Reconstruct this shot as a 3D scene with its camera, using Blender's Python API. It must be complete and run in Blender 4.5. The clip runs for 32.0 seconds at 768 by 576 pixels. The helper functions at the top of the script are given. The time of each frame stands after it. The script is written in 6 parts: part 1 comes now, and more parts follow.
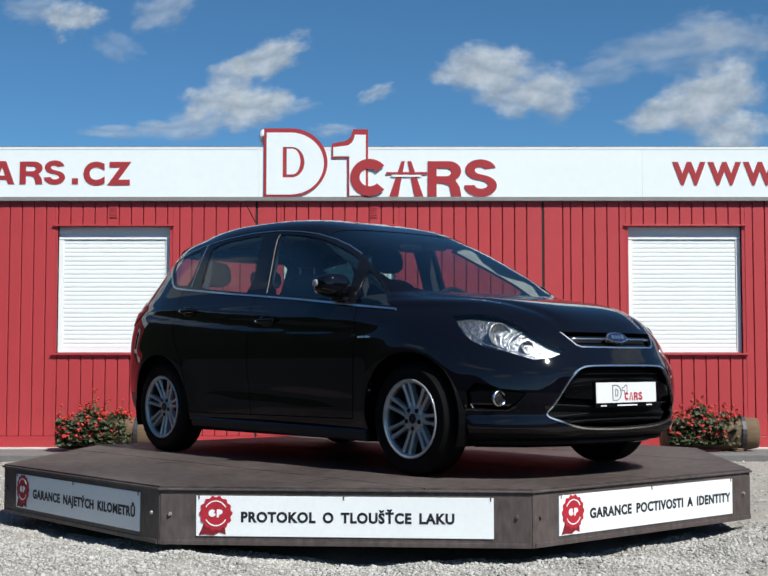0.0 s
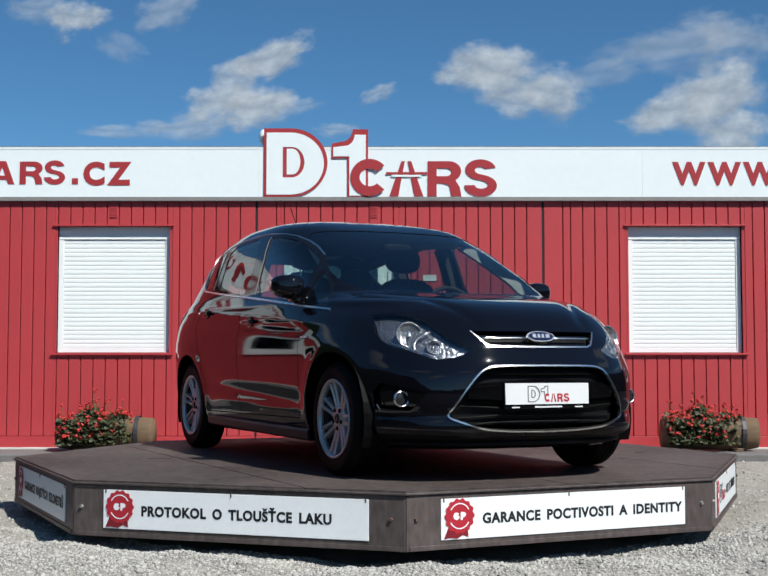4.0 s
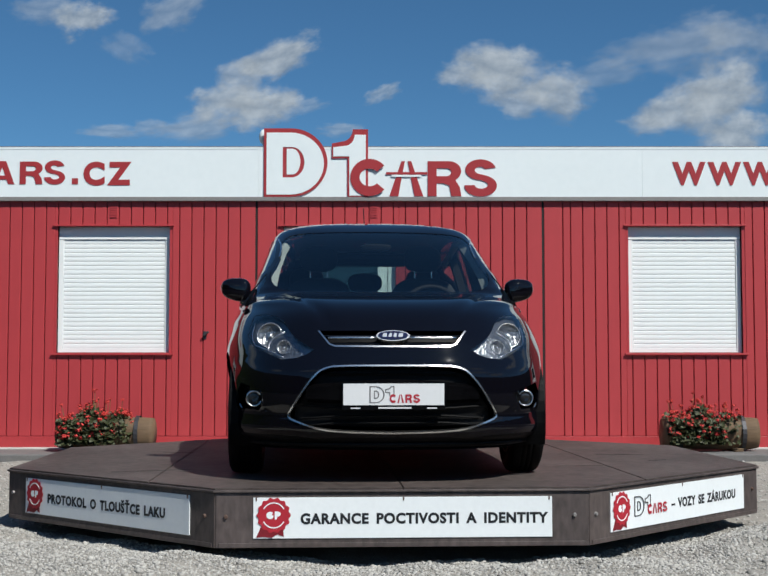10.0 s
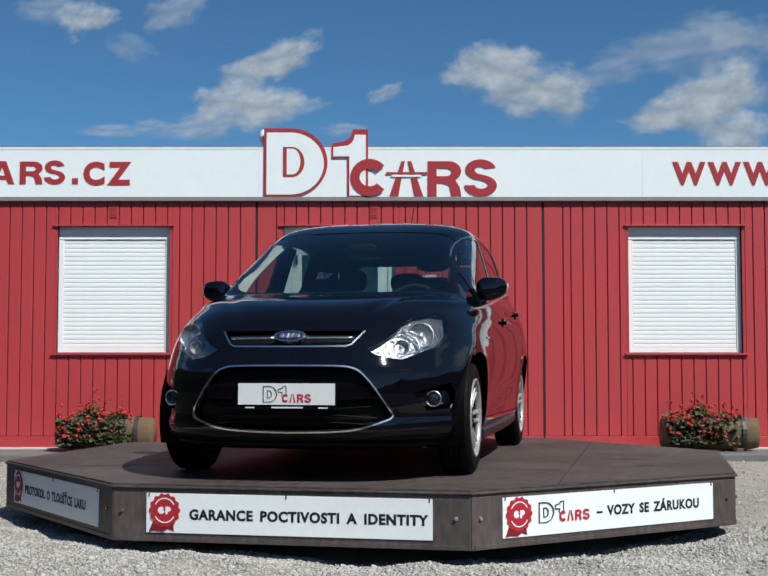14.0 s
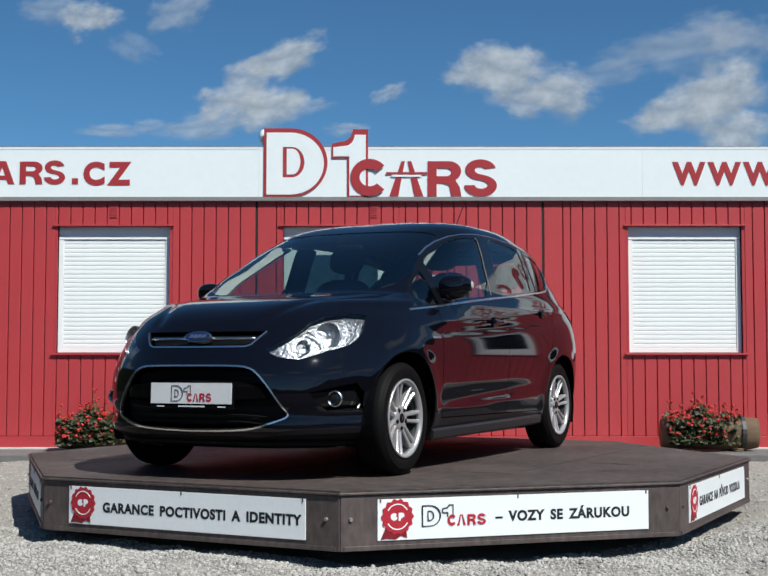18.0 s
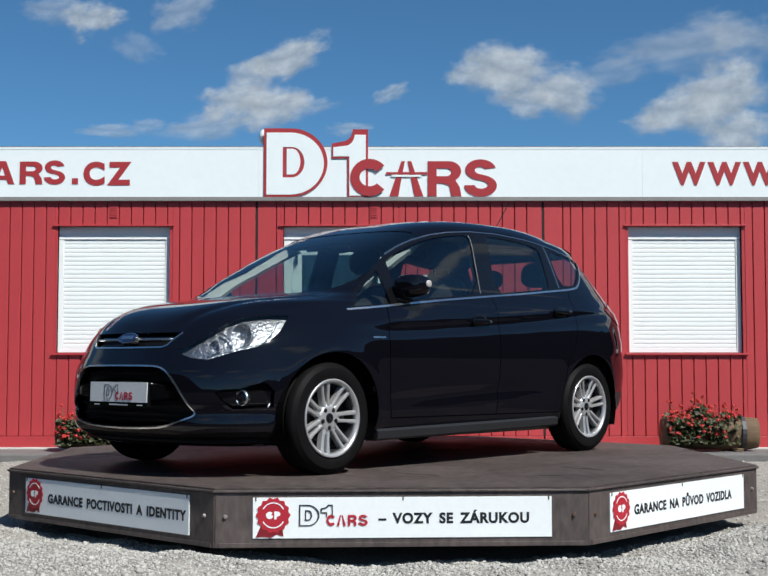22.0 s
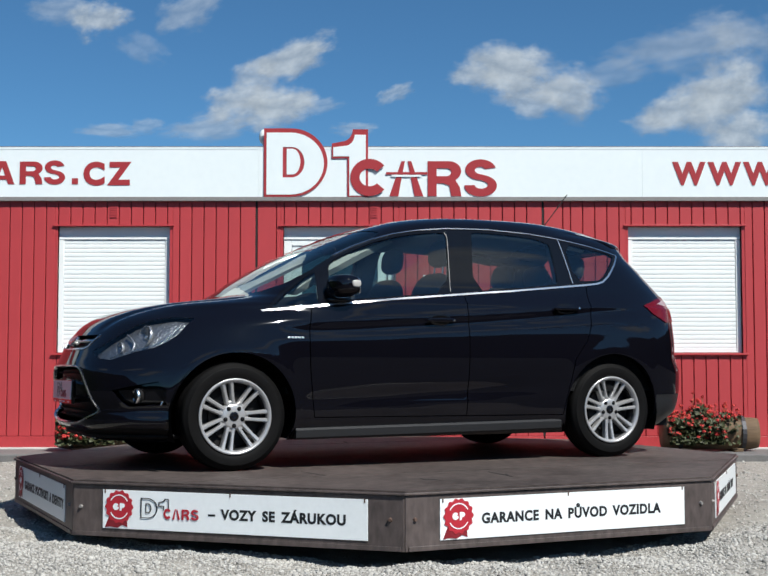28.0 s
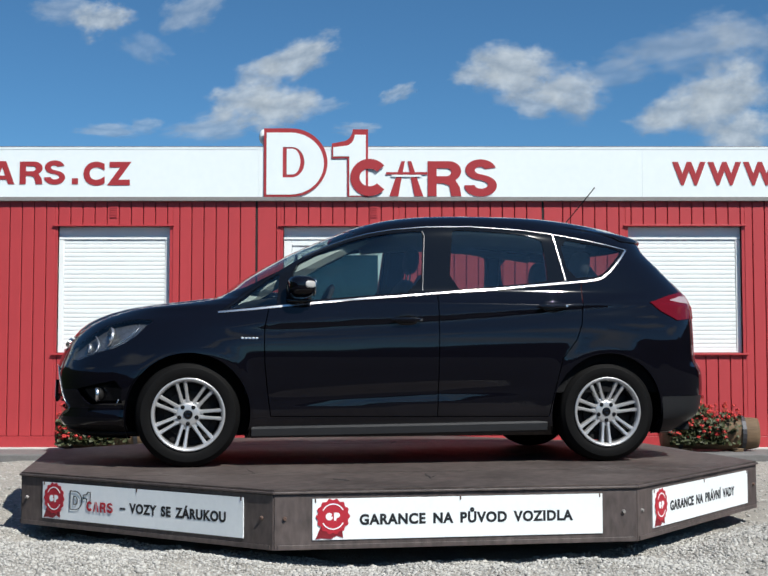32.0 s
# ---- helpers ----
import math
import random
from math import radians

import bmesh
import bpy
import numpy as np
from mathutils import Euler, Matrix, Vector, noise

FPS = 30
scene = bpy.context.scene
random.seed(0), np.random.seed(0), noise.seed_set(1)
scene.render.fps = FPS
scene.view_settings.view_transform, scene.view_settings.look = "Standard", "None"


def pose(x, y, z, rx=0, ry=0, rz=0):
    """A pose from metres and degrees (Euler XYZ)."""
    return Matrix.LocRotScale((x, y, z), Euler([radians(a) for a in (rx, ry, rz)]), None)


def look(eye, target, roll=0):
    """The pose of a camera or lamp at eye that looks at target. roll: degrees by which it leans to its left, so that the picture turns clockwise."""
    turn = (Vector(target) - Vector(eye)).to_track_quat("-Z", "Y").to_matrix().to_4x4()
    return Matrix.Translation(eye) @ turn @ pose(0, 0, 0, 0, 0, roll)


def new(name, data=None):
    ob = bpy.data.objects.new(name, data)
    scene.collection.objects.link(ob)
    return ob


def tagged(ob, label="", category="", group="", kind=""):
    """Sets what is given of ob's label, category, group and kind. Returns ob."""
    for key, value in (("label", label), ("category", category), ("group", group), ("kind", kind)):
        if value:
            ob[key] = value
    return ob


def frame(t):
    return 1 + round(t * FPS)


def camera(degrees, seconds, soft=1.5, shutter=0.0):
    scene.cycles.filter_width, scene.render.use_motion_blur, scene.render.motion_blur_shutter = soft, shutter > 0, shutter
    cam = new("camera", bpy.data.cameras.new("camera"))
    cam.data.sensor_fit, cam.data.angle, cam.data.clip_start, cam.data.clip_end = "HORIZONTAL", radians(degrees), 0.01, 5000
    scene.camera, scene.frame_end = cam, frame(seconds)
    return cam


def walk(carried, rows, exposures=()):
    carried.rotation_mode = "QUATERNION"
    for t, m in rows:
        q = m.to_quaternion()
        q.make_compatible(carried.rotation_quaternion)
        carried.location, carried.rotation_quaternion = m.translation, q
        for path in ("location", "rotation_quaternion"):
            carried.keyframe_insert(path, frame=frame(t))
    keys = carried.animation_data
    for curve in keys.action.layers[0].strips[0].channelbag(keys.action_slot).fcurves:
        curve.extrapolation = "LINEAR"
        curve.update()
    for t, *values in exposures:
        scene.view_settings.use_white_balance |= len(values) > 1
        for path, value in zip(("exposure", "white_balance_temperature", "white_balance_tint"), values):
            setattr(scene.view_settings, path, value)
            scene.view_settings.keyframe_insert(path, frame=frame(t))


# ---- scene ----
from mathutils.bvhtree import BVHTree
from mathutils.geometry import delaunay_2d_cdt

# The camera stands still on a tripod before the building.
cam = camera(33.913, 32.0, soft=1.6)
EYE = pose(0.0199, -8.6387, 0.9698, 93.4916, 0, 0)
walk(cam, [(0.0, EYE), (32.0, EYE)], [(t, 0.33 + e, 6400, 7) for t, e in ((0.0, 0.0), (3.0, -0.05), (6.0, -0.14), (9.0, -0.25), (11.0, -0.28), (13.0, -0.26), (16.0, -0.20), (19.0, -0.14), (24.0, -0.05), (28.0, -0.01), (32.0, 0.02))])

DECK = 0.355            # top of the turntable above the gravel
WALL = 4.56             # front plane of the building
PAVE = 0.103            # top of the strip along the building

# ---- sky and sun ----
SUN_AZ, SUN_EL = radians(-50), radians(50)      # from the +x axis
world = bpy.data.worlds.new("sky")
scene.world = world
world.use_nodes = True
_n = world.node_tree.nodes
_sky = _n.new("ShaderNodeTexSky")
_sky.sky_type = 'NISHITA'
_sky.sun_disc = False
_sky.sun_elevation = SUN_EL
_sky.sun_rotation = radians(90) - SUN_AZ
_sky.altitude = 400
_sky.air_density = 0.75
_sky.dust_density = 0.2
_sky.ozone_density = 2.5
_tint = _n.new("ShaderNodeMix")
_tint.data_type, _tint.blend_type = 'RGBA', 'MULTIPLY'
_tint.inputs[0].default_value = 1.0
_tint.inputs[7].default_value = (0.555, 0.905, 1.06, 1)
world.node_tree.links.new(_sky.outputs[0], _tint.inputs[6])
world.node_tree.links.new(_tint.outputs[2], _n["Background"].inputs[0])
_n["Background"].inputs[1].default_value = 0.076
_sd = bpy.data.lights.new("sun", 'SUN')
_sd.energy, _sd.angle, _sd.color = 4.85, radians(0.53), (1.0, 0.965, 0.92)
sun = new("sun", _sd)
sun.matrix_world = look((30 * math.cos(SUN_AZ) * math.cos(SUN_EL), 30 * math.sin(SUN_AZ) * math.cos(SUN_EL), 30 * math.sin(SUN_EL)), (0, 0, 0))

# ---- materials ----
def node(m, kind, **values):
    n = m.node_tree.nodes.new(kind)
    for k, v in values.items():
        n.inputs[k.replace("_", " ")].default_value = v
    return n


def join(m, a, out, b, inp):
    m.node_tree.links.new(a.outputs[out], b.inputs[inp])


def paint(name, colour, rough=0.5, metal=0.0, vary=0.15, scale=6.0, bump=0.0, bump_scale=80.0, coat=0.0, stretch=(1, 1, 1), tone=None, pieces=0.0, spec=0.5):
    """A surface with mottling at two scales, fine relief and, for pieces, a change from one to the next."""
    m = bpy.data.materials.new(name)
    m.use_nodes = True
    b = m.node_tree.nodes["Principled BSDF"]
    b.inputs["Roughness"].default_value = rough
    b.inputs["Metallic"].default_value = metal
    b.inputs["Coat Weight"].default_value = coat
    b.inputs["Coat Roughness"].default_value = 0.02
    b.inputs["Specular IOR Level"].default_value = spec
    tc = node(m, "ShaderNodeTexCoord")
    mp = node(m, "ShaderNodeMapping", Scale=stretch)
    join(m, tc, "Object", mp, "Vector")
    big = node(m, "ShaderNodeTexNoise", Scale=scale, Detail=4.0, Roughness=0.6)
    small = node(m, "ShaderNodeTexNoise", Scale=scale * 11, Detail=3.0)
    join(m, mp, 0, big, "Vector")
    join(m, mp, 0, small, "Vector")
    add = node(m, "ShaderNodeMath")
    add.operation = 'ADD'
    join(m, big, 0, add, 0)
    join(m, small, 0, add, 1)
    last = add
    if pieces:
        oi = node(m, "ShaderNodeObjectInfo")
        ma = node(m, "ShaderNodeMath")
        ma.operation = 'MULTIPLY_ADD'
        ma.inputs[1].default_value = pieces
        join(m, oi, "Random", ma, 0)
        join(m, add, 0, ma, 2)
        last = ma
    mr = node(m, "ShaderNodeMapRange", From_Min=0.55, From_Max=1.45 + pieces)
    join(m, last, 0, mr, 0)
    mix = node(m, "ShaderNodeMix")
    mix.data_type = 'RGBA'
    dark = tone or tuple(c * (1 - vary) for c in colour)
    mix.inputs[6].default_value = (*dark, 1)
    mix.inputs[7].default_value = (*(min(1, c * (1 + vary * 0.6)) for c in colour), 1)
    join(m, mr, 0, mix, 0)
    m.node_tree.links.new(mix.outputs[2], b.inputs["Base Color"])
    if bump:
        bn = node(m, "ShaderNodeTexNoise", Scale=bump_scale, Detail=3.0)
        join(m, mp, 0, bn, "Vector")
        bp = node(m, "ShaderNodeBump", Strength=bump, Distance=0.01)
        join(m, bn, 0, bp, "Height")
        join(m, bp, 0, b, "Normal")
    return m


def plain_glass(name, tint, rough=0.0, gloss=1.5, top=1.0):
    """Thin clear or tinted pane: lets light straight through and mirrors by its Fresnel gloss."""
    m = bpy.data.materials.new(name)
    m.use_nodes = True
    nt = m.node_tree
    nt.nodes.remove(nt.nodes["Principled BSDF"])
    out = nt.nodes["Material Output"]
    tr = node(m, "ShaderNodeBsdfTransparent", Color=(*tint, 1))
    gl = node(m, "ShaderNodeBsdfGlossy", Color=(1, 1, 1, 1), Roughness=rough)
    lw = node(m, "ShaderNodeLayerWeight", Blend=0.5)
    pw = node(m, "ShaderNodeMath")
    pw.operation = 'POWER'
    pw.inputs[1].default_value = 5.0
    m.node_tree.links.new(lw.outputs["Facing"], pw.inputs[0])
    fr = node(m, "ShaderNodeMapRange", To_Min=((gloss - 1) / (gloss + 1)) ** 2 * 1.9, To_Max=top)
    join(m, pw, 0, fr, 0)
    mx = node(m, "ShaderNodeMixShader")
    join(m, fr, 0, mx, 0)
    join(m, tr, 0, mx, 1)
    join(m, gl, 0, mx, 2)
    join(m, mx, 0, out, 0)
    return m


RED_WALL = paint("red_wall_paint", (0.452, 0.045, 0.051), 0.55, vary=0.10, scale=1.6, bump=0.06, bump_scale=160, stretch=(1, 1, 0.35), pieces=0.25)
RED_TRIM = paint("red_trim_paint", (0.43, 0.040, 0.046), 0.5, vary=0.16, scale=2.5)
WHITE_PANEL = paint("white_sign_panel", (0.83, 0.885, 0.88), 0.35, vary=0.04, scale=1.2, tone=(0.80, 0.862, 0.86))
SHUTTER = paint("white_shutter", (0.86, 0.895, 0.88), 0.4, vary=0.04, scale=3.0, stretch=(0.3, 1, 1))
GREY_TRIM = paint("grey_trim", (0.24, 0.23, 0.22), 0.5, vary=0.15, scale=4.0)
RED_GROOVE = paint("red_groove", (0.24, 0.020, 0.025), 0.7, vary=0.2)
DARK_GAP = paint("dark_joint", (0.015, 0.014, 0.014), 0.8, vary=0.2)
SIGN_RED = paint("sign_red", (0.375, 0.033, 0.037), 0.45, vary=0.08, scale=3.0)
DECK_MAT = paint("brown_coated_plate", (0.084, 0.068, 0.062), 0.60, vary=0.75, scale=1.6, bump=0.12, bump_scale=240, spec=0.2)
SIDE_MAT = paint("brown_painted_steel", (0.090, 0.071, 0.066), 0.5, vary=0.7, scale=3.0, bump=0.05, bump_scale=120, stretch=(1, 1, 0.4))
BOARD = paint("white_sign_board", (0.825, 0.865, 0.87), 0.35, vary=0.05, scale=4.0)
INK = paint("black_print", (0.009, 0.011, 0.013), 0.5, vary=0.1)
SEAL_RED = paint("red_print", (0.42, 0.02, 0.035), 0.45, vary=0.12, scale=8)
SEAL_DARK = paint("dark_red_print", (0.20, 0.012, 0.02), 0.45, vary=0.12, scale=8)
STEEL = paint("galvanised_steel", (0.30, 0.285, 0.27), 0.6, metal=0.4, vary=0.2)
RUST = paint("rusty_screw", (0.10, 0.06, 0.045), 0.7, vary=0.3)
GRAVEL_BED = paint("gravel_bed", (0.32, 0.298, 0.262), 0.95, vary=0.45, scale=20, bump=0.9, bump_scale=70)
ASPHALT = paint("dark_asphalt", (0.036, 0.036, 0.038), 1.0, vary=0.3, scale=0.6, bump=0.3, bump_scale=90, spec=0.05)
KERB = paint("pale_concrete", (0.50, 0.49, 0.46), 0.9, vary=0.2, scale=6, bump=0.2, bump_scale=90)
PAVING = paint("grey_asphalt_strip", (0.16, 0.155, 0.15), 0.85, vary=0.25, scale=5, bump=0.3, bump_scale=120)
LOG = paint("weathered_log", (0.145, 0.092, 0.05), 0.8, vary=0.35, scale=4, bump=0.3, bump_scale=60, stretch=(0.15, 1, 1))
BAND = paint("dark_iron_band", (0.06, 0.06, 0.065), 0.5, metal=0.5, vary=0.2)
LEAF = paint("geranium_leaf", (0.044, 0.052, 0.016), 0.6, vary=0.45, scale=30)
BLOOM = paint("red_geranium_bloom", (0.60, 0.048, 0.040), 0.7, vary=0.45, scale=30, pieces=0.4)
STEM = paint("green_stem", (0.08, 0.11, 0.035), 0.7, vary=0.3)
SCREEN_DARK = paint("dark_reflection_screen", (0.022, 0.03, 0.015), 1.0, vary=0.5, scale=1.5, spec=0.05)
ROOF = paint("grey_roof_felt", (0.12, 0.12, 0.12), 0.9, vary=0.2)

# the car
CAR_PAINT = paint("black_car_paint", (0.0033, 0.0032, 0.0055), 0.04, vary=0.1, scale=3, spec=0.5)
PLASTIC = paint("black_plastic", (0.006, 0.006, 0.0065), 0.5, vary=0.2, scale=20, bump=0.05, bump_scale=400, spec=0.15)
SILL_PLASTIC = paint("grey_sill_plastic", (0.019, 0.0195, 0.021), 0.45, vary=0.15, scale=10, spec=0.3)
GLOSS_BLACK = paint("gloss_black_trim", (0.005, 0.005, 0.006), 0.05, vary=0.1)
CHROME = paint("chrome", (0.84, 0.83, 0.81), 0.26, metal=1.0, vary=0.03)
RUBBER = paint("tyre_rubber", (0.0062, 0.006, 0.006), 0.6, vary=0.3, scale=12, bump=0.1, bump_scale=150, spec=0.09)
ALLOY = paint("silver_alloy", (0.52, 0.515, 0.51), 0.32, metal=0.55, vary=0.06, scale=10)
BRAKE = paint("dark_brake", (0.014, 0.013, 0.013), 0.7, vary=0.3, spec=0.2)
CLOTH = paint("dark_seat_cloth", (0.03, 0.031, 0.034), 0.9, vary=0.3, scale=30, bump=0.2, bump_scale=300)
CABIN = paint("dark_cabin_plastic", (0.014, 0.014, 0.015), 0.7, vary=0.2, spec=0.2)
HEADLINER = paint("light_headliner", (0.40, 0.41, 0.385), 0.9, vary=0.1)
PLATE = paint("white_plate", (0.72, 0.73, 0.73), 0.35, vary=0.04, scale=6)
INDICATOR = paint("clear_indicator", (0.48, 0.465, 0.44), 0.18, vary=0.25, scale=40)
PRINT_GREY = paint("grey_print", (0.10, 0.09, 0.09), 0.5, vary=0.1)
REFLECTOR = paint("lamp_reflector", (0.56, 0.565, 0.57), 0.25, metal=0.8, vary=0.3, scale=24, bump=0.35, bump_scale=45)
LAMP_BODY = paint("lamp_housing", (0.33, 0.34, 0.355), 0.30, metal=0.85, vary=0.5, scale=24, bump=0.9, bump_scale=55)
TAIL_RED = paint("tail_lamp_red", (0.105, 0.002, 0.005), 0.10, vary=0.1, spec=0.35)
TAIL_CLEAR = paint("tail_lamp_clear", (0.34, 0.27, 0.28), 0.15, vary=0.15, scale=30)
# inside of the alloy rim, with the shade put into its colour
SHADED_BARREL = paint("shaded_wheel_barrel", (0.022, 0.022, 0.023), 0.5, metal=0.2, vary=0.25, spec=0.3)
BADGE_BLUE = paint("badge_blue", (0.008, 0.012, 0.046), 0.2, vary=0.1, coat=1.0)
GLASS = plain_glass("window_glass", (0.64, 0.755, 0.725), gloss=1.62)
PANE = plain_glass("room_glass", (0.75, 0.80, 0.80))
SCREEN = plain_glass("windscreen_glass", (0.64, 0.73, 0.71), gloss=1.82, top=0.7)
LENS = plain_glass("lamp_lens", (0.92, 0.94, 0.96), gloss=1.45)


# ---- mesh helpers ----
def thing(name, m=None, label="", category="", group="", kind=""):
    """An Empty at the base of a thing with parts."""
    ob = new(name)
    ob.empty_display_size = 0.2
    if m:
        ob.matrix_world = m
    return tagged(ob, label, category, group, kind)


def link_mesh(name, me, material, parent=None, label=""):
    ob = new(name, me)
    if material is not None:
        me.materials.append(material)
    if parent is not None:
        ob.parent = parent
    if label:
        ob["label"] = label
    return ob


def part(name, bm, material, parent=None, label="", smooth=False):
    me = bpy.data.meshes.new(name)
    bm.normal_update()
    bm.to_mesh(me)
    bm.free()
    if smooth:
        me.polygons.foreach_set("use_smooth", [True] * len(me.polygons))
    return link_mesh(name, me, material, parent, label)


def add_box(bm, x0, x1, y0, y1, z0, z1, bevel=0.0, m=None):
    r = bmesh.ops.create_cube(bm, size=1.0, matrix=Matrix.Translation(((x0 + x1) / 2, (y0 + y1) / 2, (z0 + z1) / 2)) @ Matrix.Diagonal((x1 - x0, y1 - y0, z1 - z0, 1)))
    vs = r["verts"]
    if bevel:
        es = list({e for v in vs for e in v.link_edges})
        g = bmesh.ops.bevel(bm, geom=es, offset=bevel, segments=2, affect='EDGES', profile=0.5)
        vs = list({v for f in g["faces"] for v in f.verts} | {v for v in vs if v.is_valid})
    if m is not None:
        bmesh.ops.transform(bm, matrix=m, verts=[v for v in vs if v.is_valid])
    return vs


def box(x0, x1, y0, y1, z0, z1, bevel=0.0):
    bm = bmesh.new()
    add_box(bm, x0, x1, y0, y1, z0, z1, bevel)
    return bm


def slab(outline, depth, holes=(), m=None, bm=None):
    """A plate: outline of (x, z) points, front face at y = 0 looking to -y, depth backwards."""
    bm = bm or bmesh.new()
    loops = [list(outline)] + [list(h) for h in holes]
    pts = [Vector(p) for lp in loops for p in lp]
    edges, k = [], 0
    for lp in loops:
        edges += [(k + i, k + (i + 1) % len(lp)) for i in range(len(lp))]
        k += len(lp)
    v2, e2, f2, *_ = delaunay_2d_cdt(pts, edges, [], 1, 1e-6)

    def inside(p, lp):
        c = False
        for i in range(len(lp)):
            (xa, ya), (xb, yb) = lp[i - 1], lp[i]
            if (ya > p[1]) != (yb > p[1]) and p[0] < (xb - xa) * (p[1] - ya) / (yb - ya) + xa:
                c = not c
        return c
    tris = []
    for f in f2:
        c = ((sum(v2[i][0] for i in f)) / len(f), (sum(v2[i][1] for i in f)) / len(f))
        if inside(c, loops[0]) and not any(inside(c, h) for h in loops[1:]):
            tris.append(f)
    mm = m or Matrix()
    fr = [bm.verts.new(mm @ Vector((p[0], 0, p[1]))) for p in v2]
    bk = [bm.verts.new(mm @ Vector((p[0], depth, p[1]))) for p in v2]
    count = {}
    for f in tris:
        bm.faces.new([fr[i] for i in f])
        bm.faces.new([bk[i] for i in reversed(f)])
        for i in range(len(f)):
            e = (f[i], f[(i + 1) % len(f)])
            count[e] = count.get(e, 0) + 1
    for (a, b) in list(count):
        if (b, a) not in count:
            bm.faces.new([fr[b], fr[a], bk[a], bk[b]])
    for v in [v for v in bm.verts if not v.link_faces]:
        bm.verts.remove(v)
    bmesh.ops.recalc_face_normals(bm, faces=bm.faces)
    return bm


def arc(cx, cz, rx, rz, a0, a1, n=16):
    return [(cx + rx * math.cos(radians(a0 + (a1 - a0) * i / n)), cz + rz * math.sin(radians(a0 + (a1 - a0) * i / n))) for i in range(n + 1)]


def words(text, height, width, material, parent, m, name="lettering", bold=0.0, depth=0.002, spread=1.0, gaps=1.0):
    """Lettering as a mesh: built-in font, scaled to a height of capitals and a width, baseline start at the origin of m, facing -y."""
    cu = bpy.data.curves.new("words", 'FONT')
    cu.body = text
    cu.size = 1.0
    cu.offset = bold
    cu.extrude = 0.0
    cu.space_character = spread
    cu.space_word = gaps
    cu.resolution_u = 4
    tmp = bpy.data.objects.new("words", cu)
    me = bpy.data.meshes.new_from_object(tmp)
    bpy.data.objects.remove(tmp)
    bpy.data.curves.remove(cu)
    co = np.empty(len(me.vertices) * 3)
    me.vertices.foreach_get("co", co)
    co = co.reshape(-1, 3)
    cap = 0.729
    lo, hi = co[:, 0].min(), co[:, 0].max()
    co[:, 0] = (co[:, 0] - lo) * width / (hi - lo)
    co[:, 2] = co[:, 1] * height / cap
    co[:, 1] = -depth
    me.vertices.foreach_set("co", co.ravel())
    me.name = name
    bm = bmesh.new()
    bm.from_mesh(me)
    ret = bmesh.ops.extrude_face_region(bm, geom=list(bm.faces))
    bmesh.ops.translate(bm, vec=(0, depth, 0), verts=[v for v in ret["geom"] if isinstance(v, bmesh.types.BMVert)])
    bmesh.ops.recalc_face_normals(bm, faces=bm.faces)
    # one part a letter: islands that overlap in width (an accent over its letter) stay together
    todo, spans = set(bm.verts), []
    while todo:
        seed_v = min(todo, key=lambda v: (v.co.x, v.co.z, v.co.y))
        todo.discard(seed_v)
        isl, stack = [], [seed_v]
        while stack:
            v = stack.pop()
            isl.append(v)
            for e in v.link_edges:
                o = e.other_vert(v)
                if o in todo:
                    todo.discard(o)
                    stack.append(o)
        a, b = min(v.co.x for v in isl), max(v.co.x for v in isl)
        for sp in spans:
            if min(b, sp[1]) - max(a, sp[0]) > 0.4 * min(b - a, sp[1] - sp[0]):
                sp[0], sp[1] = min(a, sp[0]), max(b, sp[1])
                sp[2].extend(isl)
                break
        else:
            spans.append([a, b, isl])
    bpy.data.meshes.remove(me)
    out = []
    for a, b, isl in spans:
        k = {v: i for i, v in enumerate(isl)}
        me = bpy.data.meshes.new("letter")
        me.from_pydata([tuple(v.co) for v in isl], [], [[k[v] for v in f.verts] for f in bm.faces if f.verts[0] in k])
        ob = link_mesh("letter", me, material, parent)
        ob.matrix_local = m
        out.append(ob)
    bm.free()
    return out


def mesh_from(name, verts, faces, smooth=False):
    me = bpy.data.meshes.new(name)
    me.from_pydata([tuple(v) for v in verts], [], [tuple(f) for f in faces])
    if smooth:
        me.polygons.foreach_set("use_smooth", [True] * len(me.polygons))
    me.update()
    return me


def lathe(profile, n=48, axis='y'):
    """A turned solid: profile of (radius, along), closed on itself, about the y axis."""
    bm = bmesh.new()
    rings = []
    for i in range(n):
        a = 2 * math.pi * i / n
        rings.append([bm.verts.new((r * math.cos(a), h, r * math.sin(a))) for r, h in profile])
    k = len(profile)
    for i in range(n):
        for j in range(k):
            a, b = rings[i], rings[(i + 1) % n]
            q = [a[j], b[j], b[(j + 1) % k], a[(j + 1) % k]]
            try:
                bm.faces.new(q)
            except ValueError:
                pass
    bmesh.ops.recalc_face_normals(bm, faces=bm.faces)
    return bm


